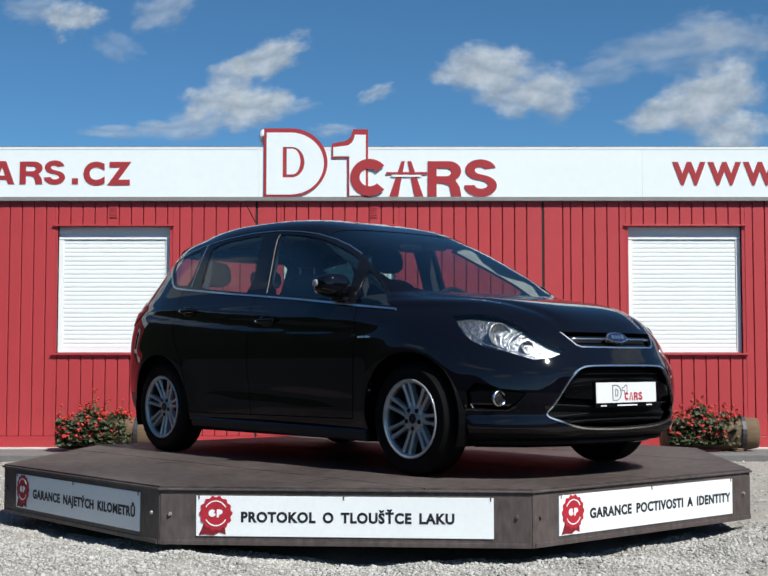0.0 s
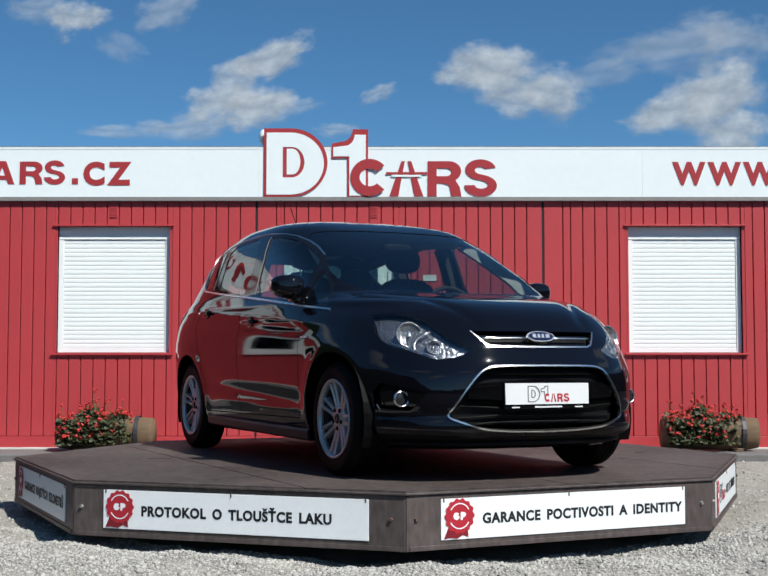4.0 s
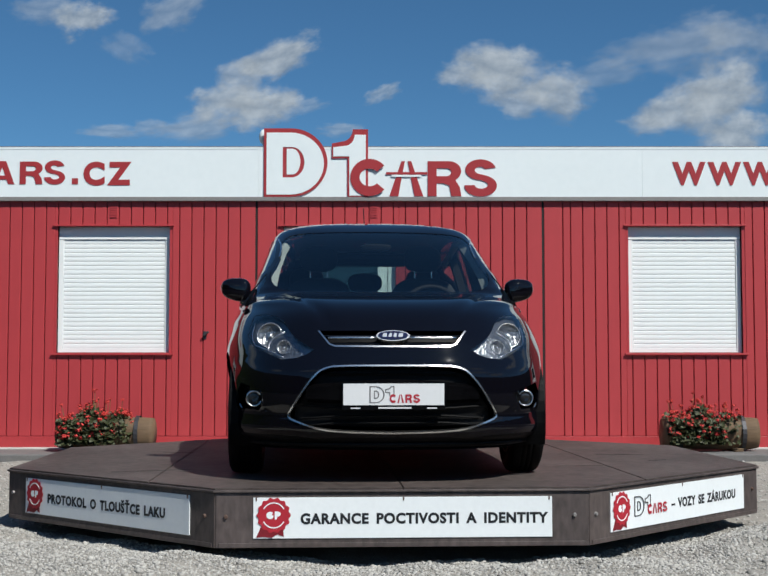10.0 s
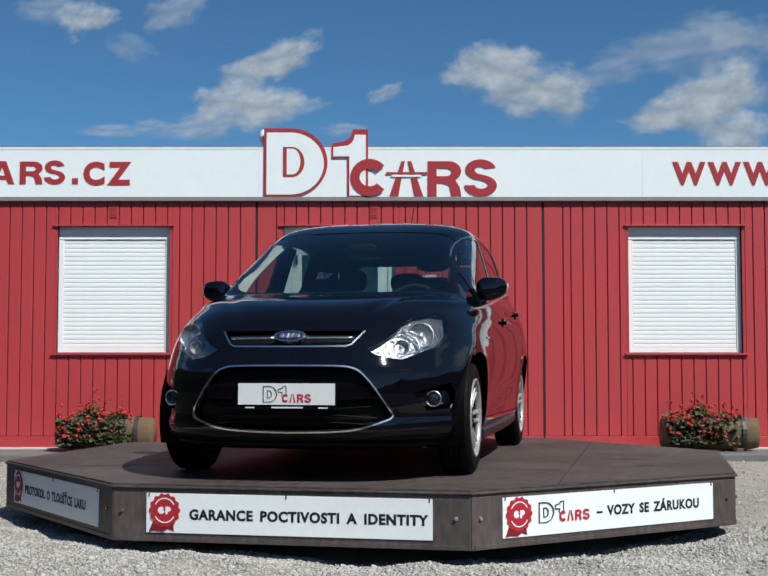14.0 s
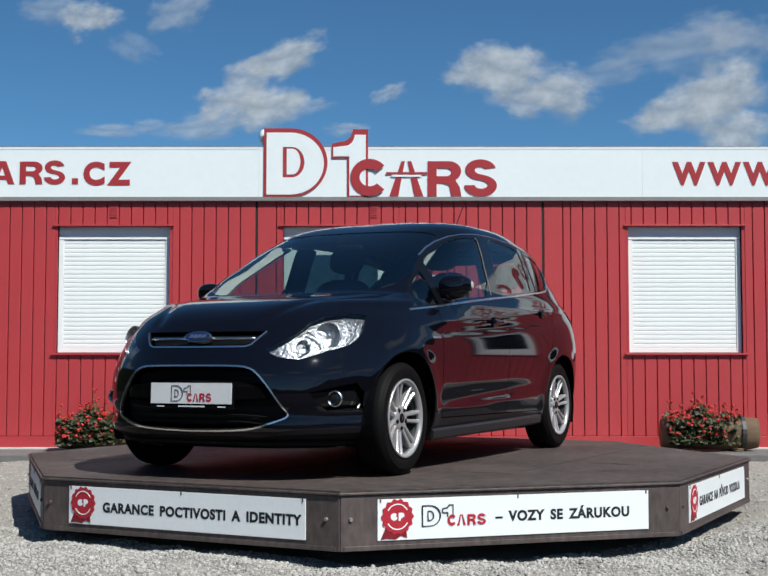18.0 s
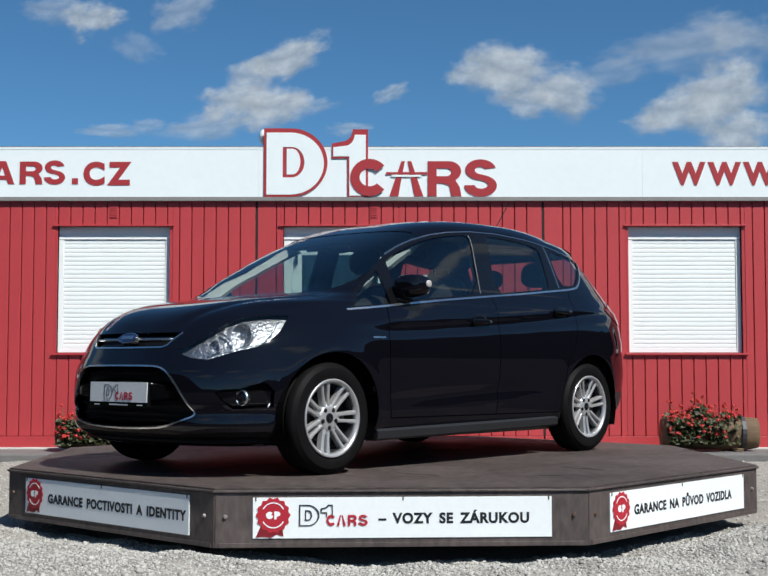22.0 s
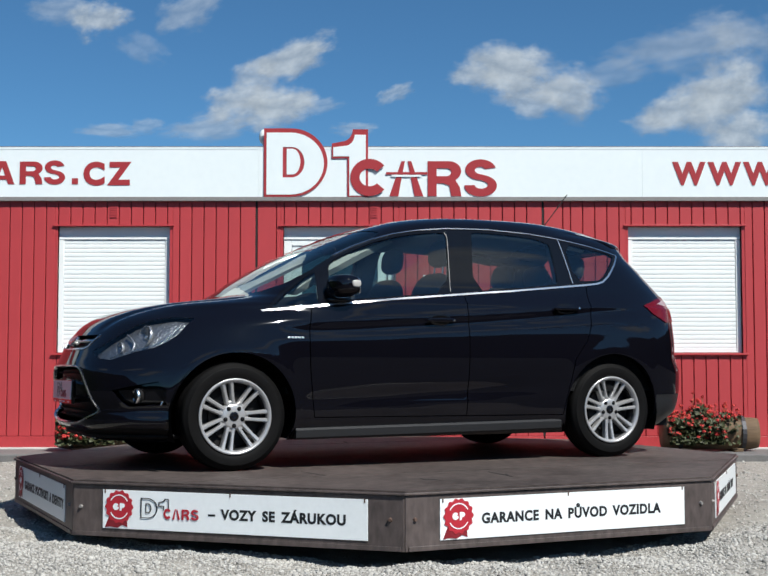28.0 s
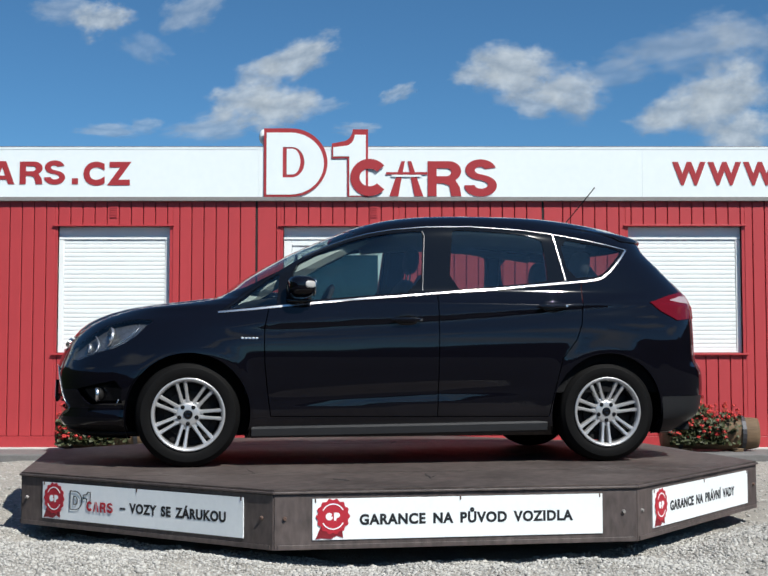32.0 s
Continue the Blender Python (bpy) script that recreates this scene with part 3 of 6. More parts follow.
        part("step_block", slab(scaled(block, 2.515, zl, 0.255, hl), 0.003, [scaled(hole, 2.515, zl, 0.255, hl)], m=M), SIGN_RED, ad)
        part("hook_block", slab(scaled(hook, 2.77, zl - 0.004, 0.225, hl + 0.012), 0.003, m=M), SIGN_RED, ad)
        part("dot", slab([(3.065, zl), (3.130, zl), (3.130, zl + 0.062), (3.065, zl + 0.062)], 0.003, m=M), SIGN_RED, ad)
        words("CZ", hl * 0.95, 0.505, SIGN_RED, ad, pose(3.185, -0.002, zl + 0.004), bold=0.050, spread=1.34)
    # pale dome standing on the roof behind the emblem
    bm = bmesh.new()
    bmesh.ops.create_uvsphere(bm, u_segments=20, v_segments=12, radius=0.085)
    bmesh.ops.scale(bm, vec=(0.75, 0.6, 1), verts=bm.verts)
    add_box(bm, -0.02, 0.02, -0.02, 0.02, -0.12, -0.05)
    dome = part("roof_lamp", bm, WHITE_PANEL, smooth=True)
    dome.location = (-1.245, WALL + 0.06, 3.385)
    tagged(dome, "white rounded lamp head on the roof behind the sign", "lamp")


def build_vent(x, z):
    v = thing("wall_vent", pose(x, WALL - 0.001, z), "small red louvred vent in the cladding", "vent", "wall vents")
    part("frame", box(-0.045, 0.045, -0.003, 0.0, -0.065, 0.065, 0.001), RED_WALL, v)
    for i in range(5):
        bm = box(-0.034, 0.034, -0.008, -0.0035, -0.054 + 0.025 * i, -0.044 + 0.025 * i)
        part("slat", bm, RED_TRIM, v)


def build_planter(name, xa, xb, y, seed, flip):
    rng = random.Random(seed)
    L = xb - xa
    r = 0.165
    pl = thing(name, pose((xa + xb) / 2, y, PAVE), "half log planter with iron bands by the wall", "planter", "log planters")
    bm = bmesh.new()
    n, m_ = 26, 18
    for i in range(n + 1):
        x = -L / 2 + L * i / n
        for j in range(m_):
            a = 2 * math.pi * j / m_
            rr = r * (1 + 0.04 * math.sin(3 * a + x * 4) + 0.02 * math.sin(9 * x + a)) * (1 - 0.10 * abs(2 * i / n - 1) ** 6)
            bm.verts.new((x, rr * math.cos(a), r + 0.015 + rr * math.sin(a)))
    bm.verts.ensure_lookup_table()
    for i in range(n):
        for j in range(m_):
            bm.faces.new([bm.verts[i * m_ + j], bm.verts[i * m_ + (j + 1) % m_], bm.verts[(i + 1) * m_ + (j + 1) % m_], bm.verts[(i + 1) * m_ + j]])
    bm.faces.new([bm.verts[j] for j in range(m_)])
    bm.faces.new([bm.verts[n * m_ + j] for j in reversed(range(m_))])
    bmesh.ops.recalc_face_normals(bm, faces=bm.faces)
    part("log", bm, LOG, pl, smooth=True)
    for x in (-L / 2 + 0.16, L / 2 - 0.16):
        bm = lathe([(r * 1.05, -0.02), (r * 1.07, -0.02), (r * 1.07, 0.02), (r * 1.05, 0.02)], 24)
        bmesh.ops.transform(bm, matrix=pose(x, 0, r + 0.015, 0, 0, 90), verts=bm.verts)
        part("band", bm, BAND, pl)
    for x in (-L / 2 + 0.22, L / 2 - 0.22):
        part("foot", box(x - 0.05, x + 0.05, -0.15, 0.15, 0.0, 0.035, 0.006), LOG, pl)
    # geraniums grow from it: leaves, stems and flower heads
    gr = thing("geraniums", pose((xa + xb) / 2 - flip * 0.09, y, PAVE + 2 * r - 0.03), "bushy red geraniums spilling over a log planter", "plant", "geraniums")
    sp = L * 0.37

    def top(u):
        return 0.015 + 0.095 * (1 - min(u * u, 1.0)) + 0.045 * math.sin(7 * u + seed)
    vs, fs = [], []

    def disc(c, nrm, rad, out, k=6, cup=0.25):
        u = nrm.orthogonal().normalized()
        w = nrm.cross(u)
        b = len(out[0])
        out[0].append(c - nrm * rad * cup)
        for i in range(k):
            a = 2 * math.pi * i / k
            q = rad * (1 + 0.18 * (-1) ** i)
            out[0].append(c + q * (math.cos(a) * u + math.sin(a) * w))
        for i in range(k):
            out[1].append((b, b + 1 + i, b + 1 + (i + 1) % k))
    leaves, stems, blooms = ([], []), ([], []), []
    for i in range(1250):
        u = rng.uniform(-1, 1)
        z = rng.uniform(-0.22, top(u))
        q = max(0.2, 1 - max(0, z) / 0.30)
        d = rng.uniform(-1, 0.7) * 0.20 * q
        if z < 0.02:
            d = rng.uniform(-0.235, -0.15)
            if u * flip > 0.55 and rng.random() < 0.85:
                continue
        c = Vector((u * sp, d, z))
        nrm = Vector((rng.gauss(0, 0.6), -0.7 + rng.gauss(0, 0.5), 0.8 + rng.gauss(0, 0.4))).normalized()
        disc(c, nrm, rng.uniform(0.011, 0.029), leaves, 7)
    part_me = link_mesh("leaves", mesh_from("leaves", leaves[0], leaves[1]), LEAF, gr)
    part_me["kind"] = "stuff"
    for i in range(190):
        u = rng.uniform(-1.04, 1.08)
        if i < 110:
            z, d = top(u) * rng.uniform(0.5, 1.2) + rng.choice((0, 0, 0.03, 0.07, 0.15)) * rng.random(), rng.uniform(-0.17, 0.08)
        else:
            z, d = rng.uniform(-0.17, 0.06), rng.uniform(-0.25, -0.18)
            if u * flip > 0.6:
                continue
        blooms.append(Vector((u * sp, d, z)))
    for c in blooms:
        bl = ([], [])
        rad = rng.uniform(0.010, 0.031)
        for k in range(18):
            nrm = Vector((rng.gauss(0, 1), rng.gauss(-0.3, 1), rng.gauss(0.3, 1))).normalized()
            disc(c + Vector((nrm.x, nrm.y, nrm.z * 0.75)) * rad * rng.uniform(0.4, 1.15), nrm, rad * rng.uniform(0.26, 0.46), bl, 5, 0.15)
        link_mesh("flower_head", mesh_from("flower_head", bl[0], bl[1]), BLOOM, gr)
    for k, c in enumerate(blooms[:110]):
        base = Vector((c.x * 0.85, c.y * 0.4, -0.06))
        for t in range(2):
            o = len(stems[0])
            p, q = base.lerp(c, t / 2), base.lerp(c, (t + 1) / 2)
            for pt in (p, q):
                for a in range(3):
                    stems[0].append(pt + 0.003 * Vector((math.cos(2.1 * a), math.sin(2.1 * a), 0)))
            for a in range(3):
                stems[1].append((o + a, o + (a + 1) % 3, o + 3 + (a + 1) % 3, o + 3 + a))
    link_mesh("stems", mesh_from("stems", stems[0], stems[1]), STEM, gr)["kind"] = "stuff"


build_walls()
for _k, (_a, _b) in enumerate(WINDOWS):
    build_window(_k + 1, _a, _b, _k in (0, 2, 4))
build_sign(build_fascia())
build_vent(-2.829, 2.575)
build_vent(-0.088, 2.575)
_lt = thing("wall_latch", pose(-1.858, WALL - 0.002, 1.287), "small dark metal latch on the red boards", "latch")
part("plate", box(-0.016, 0.016, -0.006, 0.0, -0.05, 0.035, 0.003), BAND, _lt)
part("lever", rounded_block_early((0.075, 0.02, 0.022), pose(0.014, -0.028, 0.008, 0, -35, 0)), BAND, _lt)
tagged(part("wall_plate", box(.43, .57, WALL - 0.010, WALL - 0.001, 1.85, 1.912, 0.002), PLATE), "small white plate screwed to the red boards", "plate")
build_planter("planter", -3.27, -2.30, 4.15, 3, 1)
build_planter("planter", 2.83, 3.78, 4.15, 8, 1)


# closes the yard out of view: a dark tree-high screen added to darken reflections
def build_backdrop():
    rng = random.Random(5)
    bm = bmesh.new()
    top, bot = [], []
    for i in range(121):
        a = radians(130 + 280 * i / 120)
        rr = 46
        h = 2.4 + (7.0 + 9.0 * max(0.0, -math.cos(a) - 0.3)) * min(1.0, max(0.0, abs(math.cos(a)) - 0.35) / 0.35) + 0.9 * noise.noise((i * 0.21, 0.3, 0)) + 0.7 * rng.random()
        x, y = rr * math.cos(a), rr * math.sin(a)
        bot.append(bm.verts.new((x, y, -0.3)))
        top.append(bm.verts.new((x * 1.02, y * 1.02, h)))
    for i in range(120):
        bm.faces.new([bot[i], bot[i + 1], top[i + 1], top[i]])
    r = bmesh.ops.extrude_face_region(bm, geom=list(bm.faces))
    bmesh.ops.scale(bm, vec=(1.06, 1.06, 1.0), verts=[v for v in r["geom"] if isinstance(v, bmesh.types.BMVert)])
    bmesh.ops.recalc_face_normals(bm, faces=bm.faces)
    tagged(part("backdrop", bm, SCREEN_DARK), "dark unseen screen standing in for trees, added for the reflections", "backdrop", kind="structure")


build_backdrop()

# ---- the turntable ----
RAD = 2.459                       # to the corners
APO = RAD * math.cos(math.pi / 8)
FACE = RAD * math.sin(math.pi / 8)
PHASE = -0.865727828              # outward direction of the first board's side at 0 s


def spin(t):
    """Turn of the platform, in radians."""
    return -0.0652238277 * t - 0.0000096541 * t * t


def build_seal(board, x, z, s):
    """Red rosette with ribbon tails and a pale ring, printed on thin foil."""
    ribbon = [(-0.62, -1.15), (-0.95, -1.2), (-0.55, -0.3), (0.45, -0.3), (0.55, -1.15), (0.2, -1.02), (-0.1, -1.2)]
    part("ribbon", slab(scaled(ribbon, x, z, s, s), 0.001, m=Matrix.Translation((0, -0.003, 0))), SEAL_DARK, board)
    ros = [(x + s * (0.88 + 0.05 * math.cos(14 * a)) * math.cos(a), z + s * (0.92 + 0.05 * math.cos(14 * a)) * math.sin(a)) for a in [2 * math.pi * i / 84 for i in range(84)]]
    part("rosette", slab(ros, 0.0015, m=Matrix.Translation((0, -0.005, 0))), SEAL_RED, board)
    for a0, a1 in ((30, 150), (210, 330)):
        rg = arc(x, z, s * 0.66, s * 0.70, a0, a1, 14) + arc(x, z, s * 0.60, s * 0.64, a1, a0, 14)
        part("ring", slab(rg, 0.001, m=Matrix.Translation((0, -0.0065, 0))), BOARD, board)
    # plain pale shape in the middle
    lo = arc(x - s * 0.20, z, s * 0.20, s * 0.20, 40, 320, 12) + [(x - s * 0.02, z - s * 0.10), (x - s * 0.02, z), (x - s * 0.12, z)]
    part("mark", slab(lo, 0.001, m=Matrix.Translation((0, -0.0065, 0))), BOARD, board)
    lo = [(x + s * 0.05, z - s * 0.22), (x + s * 0.16, z - s * 0.22)] + arc(x + s * 0.20, z + s * 0.07, s * 0.18, s * 0.14, -90, 90, 8) + [(x + s * 0.05, z + s * 0.21)]
    part("mark", slab(lo, 0.001, m=Matrix.Translation((0, -0.0065, 0))), BOARD, board)


def small_emblem(parent, x, z, h, w, dark, red, y=-0.004):
    """The trader's emblem small: an outlined half-round, a bar, and red blocks."""
    ring, wedges, (block, hole), hook = letter_shapes()
    M = Matrix.Translation((0, y, 0))

    def dee(a, b, c, d):
        m_ = a + (c - a) * 0.42
        return [(a, b)] + arc(m_, (b + d) / 2, c - m_, (d - b) / 2, -90, 90, 14) + [(a, d)]
    X = lambda q: x + w * q
    Z = lambda q: z + h * q
    part("outline", slab(dee(X(0), Z(0), X(0.29), Z(1)), 0.001, [dee(X(0.018), Z(0.04), X(0.268), Z(0.95))], m=M), dark, parent)
    part("outline", slab(dee(X(0.085), Z(0.26), X(0.185), Z(0.74)), 0.001, [dee(X(0.10), Z(0.31), X(0.165), Z(0.69))], m=M), dark, parent)
    bar = [(0.385, 0.42), (0.385, 0.60), (0.305, 0.60), (0.305, 0.82), (0.38, 0.88), (0.41, 1.0), (0.48, 1.0), (0.48, 0.45)]
    barh = [(0.40, 0.42), (0.40, 0.65), (0.32, 0.65), (0.32, 0.78), (0.395, 0.84), (0.425, 0.955), (0.466, 0.955), (0.466, 0.45)]
    part("outline", slab([(X(a), Z(b)) for a, b in bar + list(reversed(barh))], 0.001, m=M), dark, parent)
    k = 0.135
    part("block", slab(scaled(ring, X(0.39), Z(0), w * k, h * 0.52), 0.001, m=M), red, parent)
    for wd in wedges:
        part("block", slab(scaled(wd, X(0.535), Z(0), w * k, h * 0.52), 0.001, m=M), red, parent)
    part("block", slab(scaled(block, X(0.695), Z(0), w * k, h * 0.52), 0.001, [scaled(hole, X(0.695), Z(0), w * k, h * 0.52)], m=M), red, parent)
    part("block", slab(scaled(hook, X(0.845), Z(0), w * k, h * 0.52), 0.001, m=M), red, parent)


def build_turntable():
    tt = thing("turntable", Matrix.Rotation(spin(0), 4, 'Z'), "dark brown eight-sided turntable platform with sign boards on the gravel", "turntable")
    corner = [(RAD * math.cos(PHASE + (k - 0.5) * math.pi / 4), RAD * math.sin(PHASE + (k - 0.5) * math.pi / 4)) for k in range(8)]
    # deck of four parallel plates with open seams
    ang = PHASE + math.pi / 2
    dn_, al_ = Vector((math.cos(ang), math.sin(ang))), Vector((-math.sin(ang), math.cos(ang)))

    def clip(poly, lo, hi):
        for lim, sg in ((lo, 1), (hi, -1)):
            out = []
            for i in range(len(poly)):
                p, q = poly[i - 1], poly[i]
                dp, dq = sg * (p.dot(dn_) - lim), sg * (q.dot(dn_) - lim)
                if (dp >= 0) != (dq >= 0):
                    out.append(p.lerp(q, dp / (dp - dq)))
                if dq >= 0:
                    out.append(q)
            poly = out
        return poly
    for lo, hi in ((-2.4, -1.32), (-1.32, 0.0), (0.0, 1.332), (1.332, 2.4)):
        pts = clip([Vector(c) for c in corner], lo + 0.0022, hi - 0.0022)
        bm = bmesh.new()
        up = [bm.verts.new((p.x, p.y, DECK)) for p in pts]
        dn = [bm.verts.new((p.x, p.y, DECK - 0.008)) for p in pts]
        bm.faces.new(up)
        bm.faces.new(list(reversed(dn)))
        for i in range(len(pts)):
            bm.faces.new([up[i], dn[i], dn[(i + 1) % len(pts)], up[(i + 1) % len(pts)]])
        bmesh.ops.recalc_face_normals(bm, faces=bm.faces)
        bmesh.ops.bevel(bm, geom=[e for e in bm.edges if all(v.co.z > DECK - 0.001 for v in e.verts)], offset=0.003, segments=2, affect='EDGES')
        part("deck_plate", bm, DECK_MAT, tt)
    # frame under the deck
    bm = bmesh.new()
    r = bmesh.ops.create_cone(bm, segments=8, radius1=RAD - 0.10, radius2=RAD - 0.10, depth=0.24, cap_ends=True, matrix=Matrix.Translation((0, 0, DECK - 0.135)) @ Matrix.Rotation(PHASE + math.pi / 8, 4, 'Z'))
    part("under_frame", bm, DARK_GAP, tt)
    bm = bmesh.new()
    bmesh.ops.create_cone(bm, segments=32, radius1=1.5, radius2=1.5, depth=0.18, cap_ends=True, matrix=Matrix.Translation((0, 0, 0.05)))
    part("bearing_drum", bm, DARK_GAP, tt)
    texts = {0: ("GARANCE POCTIVOSTI A IDENTITY", -0.515, 1.245), -1: ("PROTOKOL O TLOUŠŤCE LAKU", -0.520, 1.075), 2: ("GARANCE NA PŮVOD VOZIDLA", -0.515, 1.105),
             1: ("– VOZY SE ZÁRUKOU", -0.125, 0.760), 3: ("GARANCE NA PRÁVNÍ VADY", -0.515, 1.02), -2: ("GARANCE NAJETÝCH KILOMETRŮ", -0.515, 1.22)}
    for k in range(-2, 6):
        a = PHASE + k * math.pi / 4
        m = Matrix.Rotation(a + math.pi / 2, 4, 'Z') @ Matrix.Translation((0, -APO, 0))
        bm = bmesh.new()
        add_box(bm, -FACE + 0.003, FACE - 0.003, 0.0, 0.06, 0.060, DECK - 0.022, 0.004)
        sp = part("side_panel", bm, SIDE_MAT, tt)
        sp.matrix_local = m
        bm = bmesh.new()
        add_box(bm, -FACE - 0.004, FACE + 0.004, -0.012, 0.03, DECK - 0.021, DECK - 0.009, 0.003)
        lp = part("edge_lip", bm, SIDE_MAT, tt)
        lp.matrix_local = m
        bm = bmesh.new()
        add_box(bm, -FACE + 0.02, FACE - 0.02, -0.006, 0.0, 0.062, 0.085, 0.002)
        part("bottom_flange", bm, SIDE_MAT, tt).matrix_local = m
        for sx in (-FACE + 0.055, FACE - 0.075):
            bm = bmesh.new()
            bmesh.ops.create_cone(bm, segments=10, radius1=0.011, radius2=0.008, depth=0.012, cap_ends=True, matrix=Matrix.Translation((sx, -0.006, 0.215)) @ Matrix.Rotation(math.pi / 2, 4, 'X'))
            part("bolt", bm, STEEL if (k + (sx > 0)) % 2 else RUST, tt).matrix_local = m
        if k not in texts:
            continue
        text, x0, wid = texts[k]
        bd = part("sign_board", box(-0.75, 0.75, -0.006, -0.0005, 0.107, 0.309, 0.001), BOARD, tt, "white sign board with black lettering and red seal")
        bd.matrix_local = m
        words(text, 0.051, wid, INK, bd, pose(x0, -0.0065, 0.180), bold=0.042, depth=0.001, spread=1.10, gaps=1.7)
        sl = pose(0, -0.006, 0)
        build_seal(bd, -0.648, 0.222, 0.092)
        for o in bd.children:
            if o.name.split(".")[0] in ("ribbon", "rosette", "ring", "mark"):
                o.matrix_local = sl
        if k == 1:
            before = set(bd.children)
            small_emblem(bd, -0.520, 0.168, 0.105, 0.350, INK, SEAL_RED)
            for o in set(bd.children) - before:
                o.matrix_local = sl
        for sx in (-0.735, 0.0, 0.735):
            bm = bmesh.new()
            add_box(bm, sx - 0.0035, sx + 0.0035, -0.009, 0.0, 0.292, 0.3125, 0.001)
            part("clip", bm, RUST, bd, "small dark clip")
    # worn places of the deck coating
    for (xa, ya), (xb, yb), w in (((1.668, .668), (1.712, .805), .018), ((1.13, .945), (1.40, 1.135), .006), ((1.21, 1.06), (1.36, 1.10), .005), ((1.40, -.10), (1.62, .12), .003), ((-.40, -2.02), (-.17, -1.60), .003), ((-1.41, -.69), (-1.19, -.60), .012)):
        a, b = Vector((xa, ya)), Vector((xb, yb))
        n_ = Vector((-(b - a).y, (b - a).x)).normalized()
        bm = bmesh.new()
        ring = []
        for i in range(13):
            u = i / 12
            q = a.lerp(b, u) + n_ * w * 0.5 * math.sin(11 * u + xa)
            h = w * (0.25 + math.sin(math.pi * u)) * (0.7 + 0.3 * math.sin(23 * u + ya))
            ring.append((bm.verts.new((q.x + n_.x * h, q.y + n_.y * h, DECK + 0.0012)), bm.verts.new((q.x - n_.x * h, q.y - n_.y * h, DECK + 0.0012))))
        for p, q in zip(ring, ring[1:]):
            bm.faces.new([p[0], p[1], q[1], q[0]])
        bmesh.ops.recalc_face_normals(bm, faces=bm.faces)
        bmesh.ops.solidify(bm, geom=list(bm.faces), thickness=0.001)
        part("worn_patch", bm, DARK_GAP, tt, "dark bare patch in the coating")
    return tt


turntable = build_turntable()

# ---- the car ----
# Level lines of the body: height, nose, tail, half width, where the nose and tail roundings begin, and their four exponents.
BODY_ROWS = (
    (0.17, 1.98, -1.99, 0.8, 1.1, -1.2, 2.6, 3, 3, 3),
    (0.22, 2.08, -2.09, 0.85, 1.12, -1.2, 2.6, 3, 2.9, 3),
    (0.3, 2.13, -2.145, 0.88, 1.13, -1.2, 2.6, 3, 3.3, 3.7),
    (0.45, 2.15, -2.165, 0.898, 1.13, -1.2, 2.6, 3, 3.4, 3.8),
    (0.57, 2.15, -2.150, 0.908, 1.1, -1.2, 2.5, 2.9, 3.5, 4.0),
    (0.66, 2.118, -2.085, 0.914, 1.05, -1.2, 2.4, 2.7, 3.7, 4.2),
    (0.74, 2.082, -2.076, 0.913, 0.95, -1.2, 2.41, 2.7, 3.8, 4.4),
    (0.82, 2.02, -2.078, 0.908, 0.8, -1.15, 2.38, 2.72, 3.8, 4.4),
    (0.88, 1.95, -2.078, 0.9, 0.6, -1.1, 2.43, 2.9, 3.8, 4.5),
    (0.935, 1.835, -2.080, 0.89, 0.4, -1, 2.25, 3.1, 3.8, 4.6),
    (0.975, 1.67, -2.083, 0.88, 0.25, -0.95, 2.55, 3.8, 3.7, 4.6),
    (1, 1.49, -2.085, 0.873, 0.15, -0.92, 2.75, 3.9, 3.7, 4.5),
    (1.02, 1.3, -2.082, 0.858, 0.08, -0.9, 3.4, 4.8, 3.6, 4.4),
    (1.045, 1.15, -2.076, 0.842, 0.02, -0.88, 4.3, 5.6, 3.6, 4.4),
    (1.09, 1.075, -2.060, 0.815, -0.02, -0.85, 5, 6.8, 3.6, 4.3),
    (1.15, 1, -2.008, 0.797, -0.1, -0.8, 5, 7.2, 3.6, 4.2),
    (1.26, 0.825, -1.902, 0.765, -0.2, -0.7, 4.2, 6.2, 3.6, 4.2),
    (1.39, 0.57, -1.792, 0.727, -0.3, -0.6, 3.5, 5.8, 3.4, 3.9),
    (1.47, 0.38, -1.768, 0.697, -0.35, -0.6, 3.3, 5.4, 2.9, 3.2),
    (1.52, 0.235, -1.70, 0.665, -0.4, -0.6, 3.2, 5, 2.25, 2.4),
    (1.555, 0.115, -1.54, 0.622, -0.48, -0.62, 3, 4.4, 2.2, 2.35),
    (1.58, 0, -1.38, 0.565, -0.54, -0.63, 2.8, 3.6, 2.2, 2.3),
    (1.597, -0.11, -1.22, 0.475, -0.58, -0.64, 2.5, 2.9, 2.5, 2.5),
    (1.61, -0.24, -1.03, 0.345, -0.6, -0.63, 2.3, 2.5, 2.3, 2.3),
    (1.62, -0.4, -0.85, 0.2, -0.61, -0.63, 2.2, 2.2, 2.2, 2.2),
    (1.626, -0.615, -0.625, 0.004, -0.62, -0.62, 2, 2, 2, 2),
)

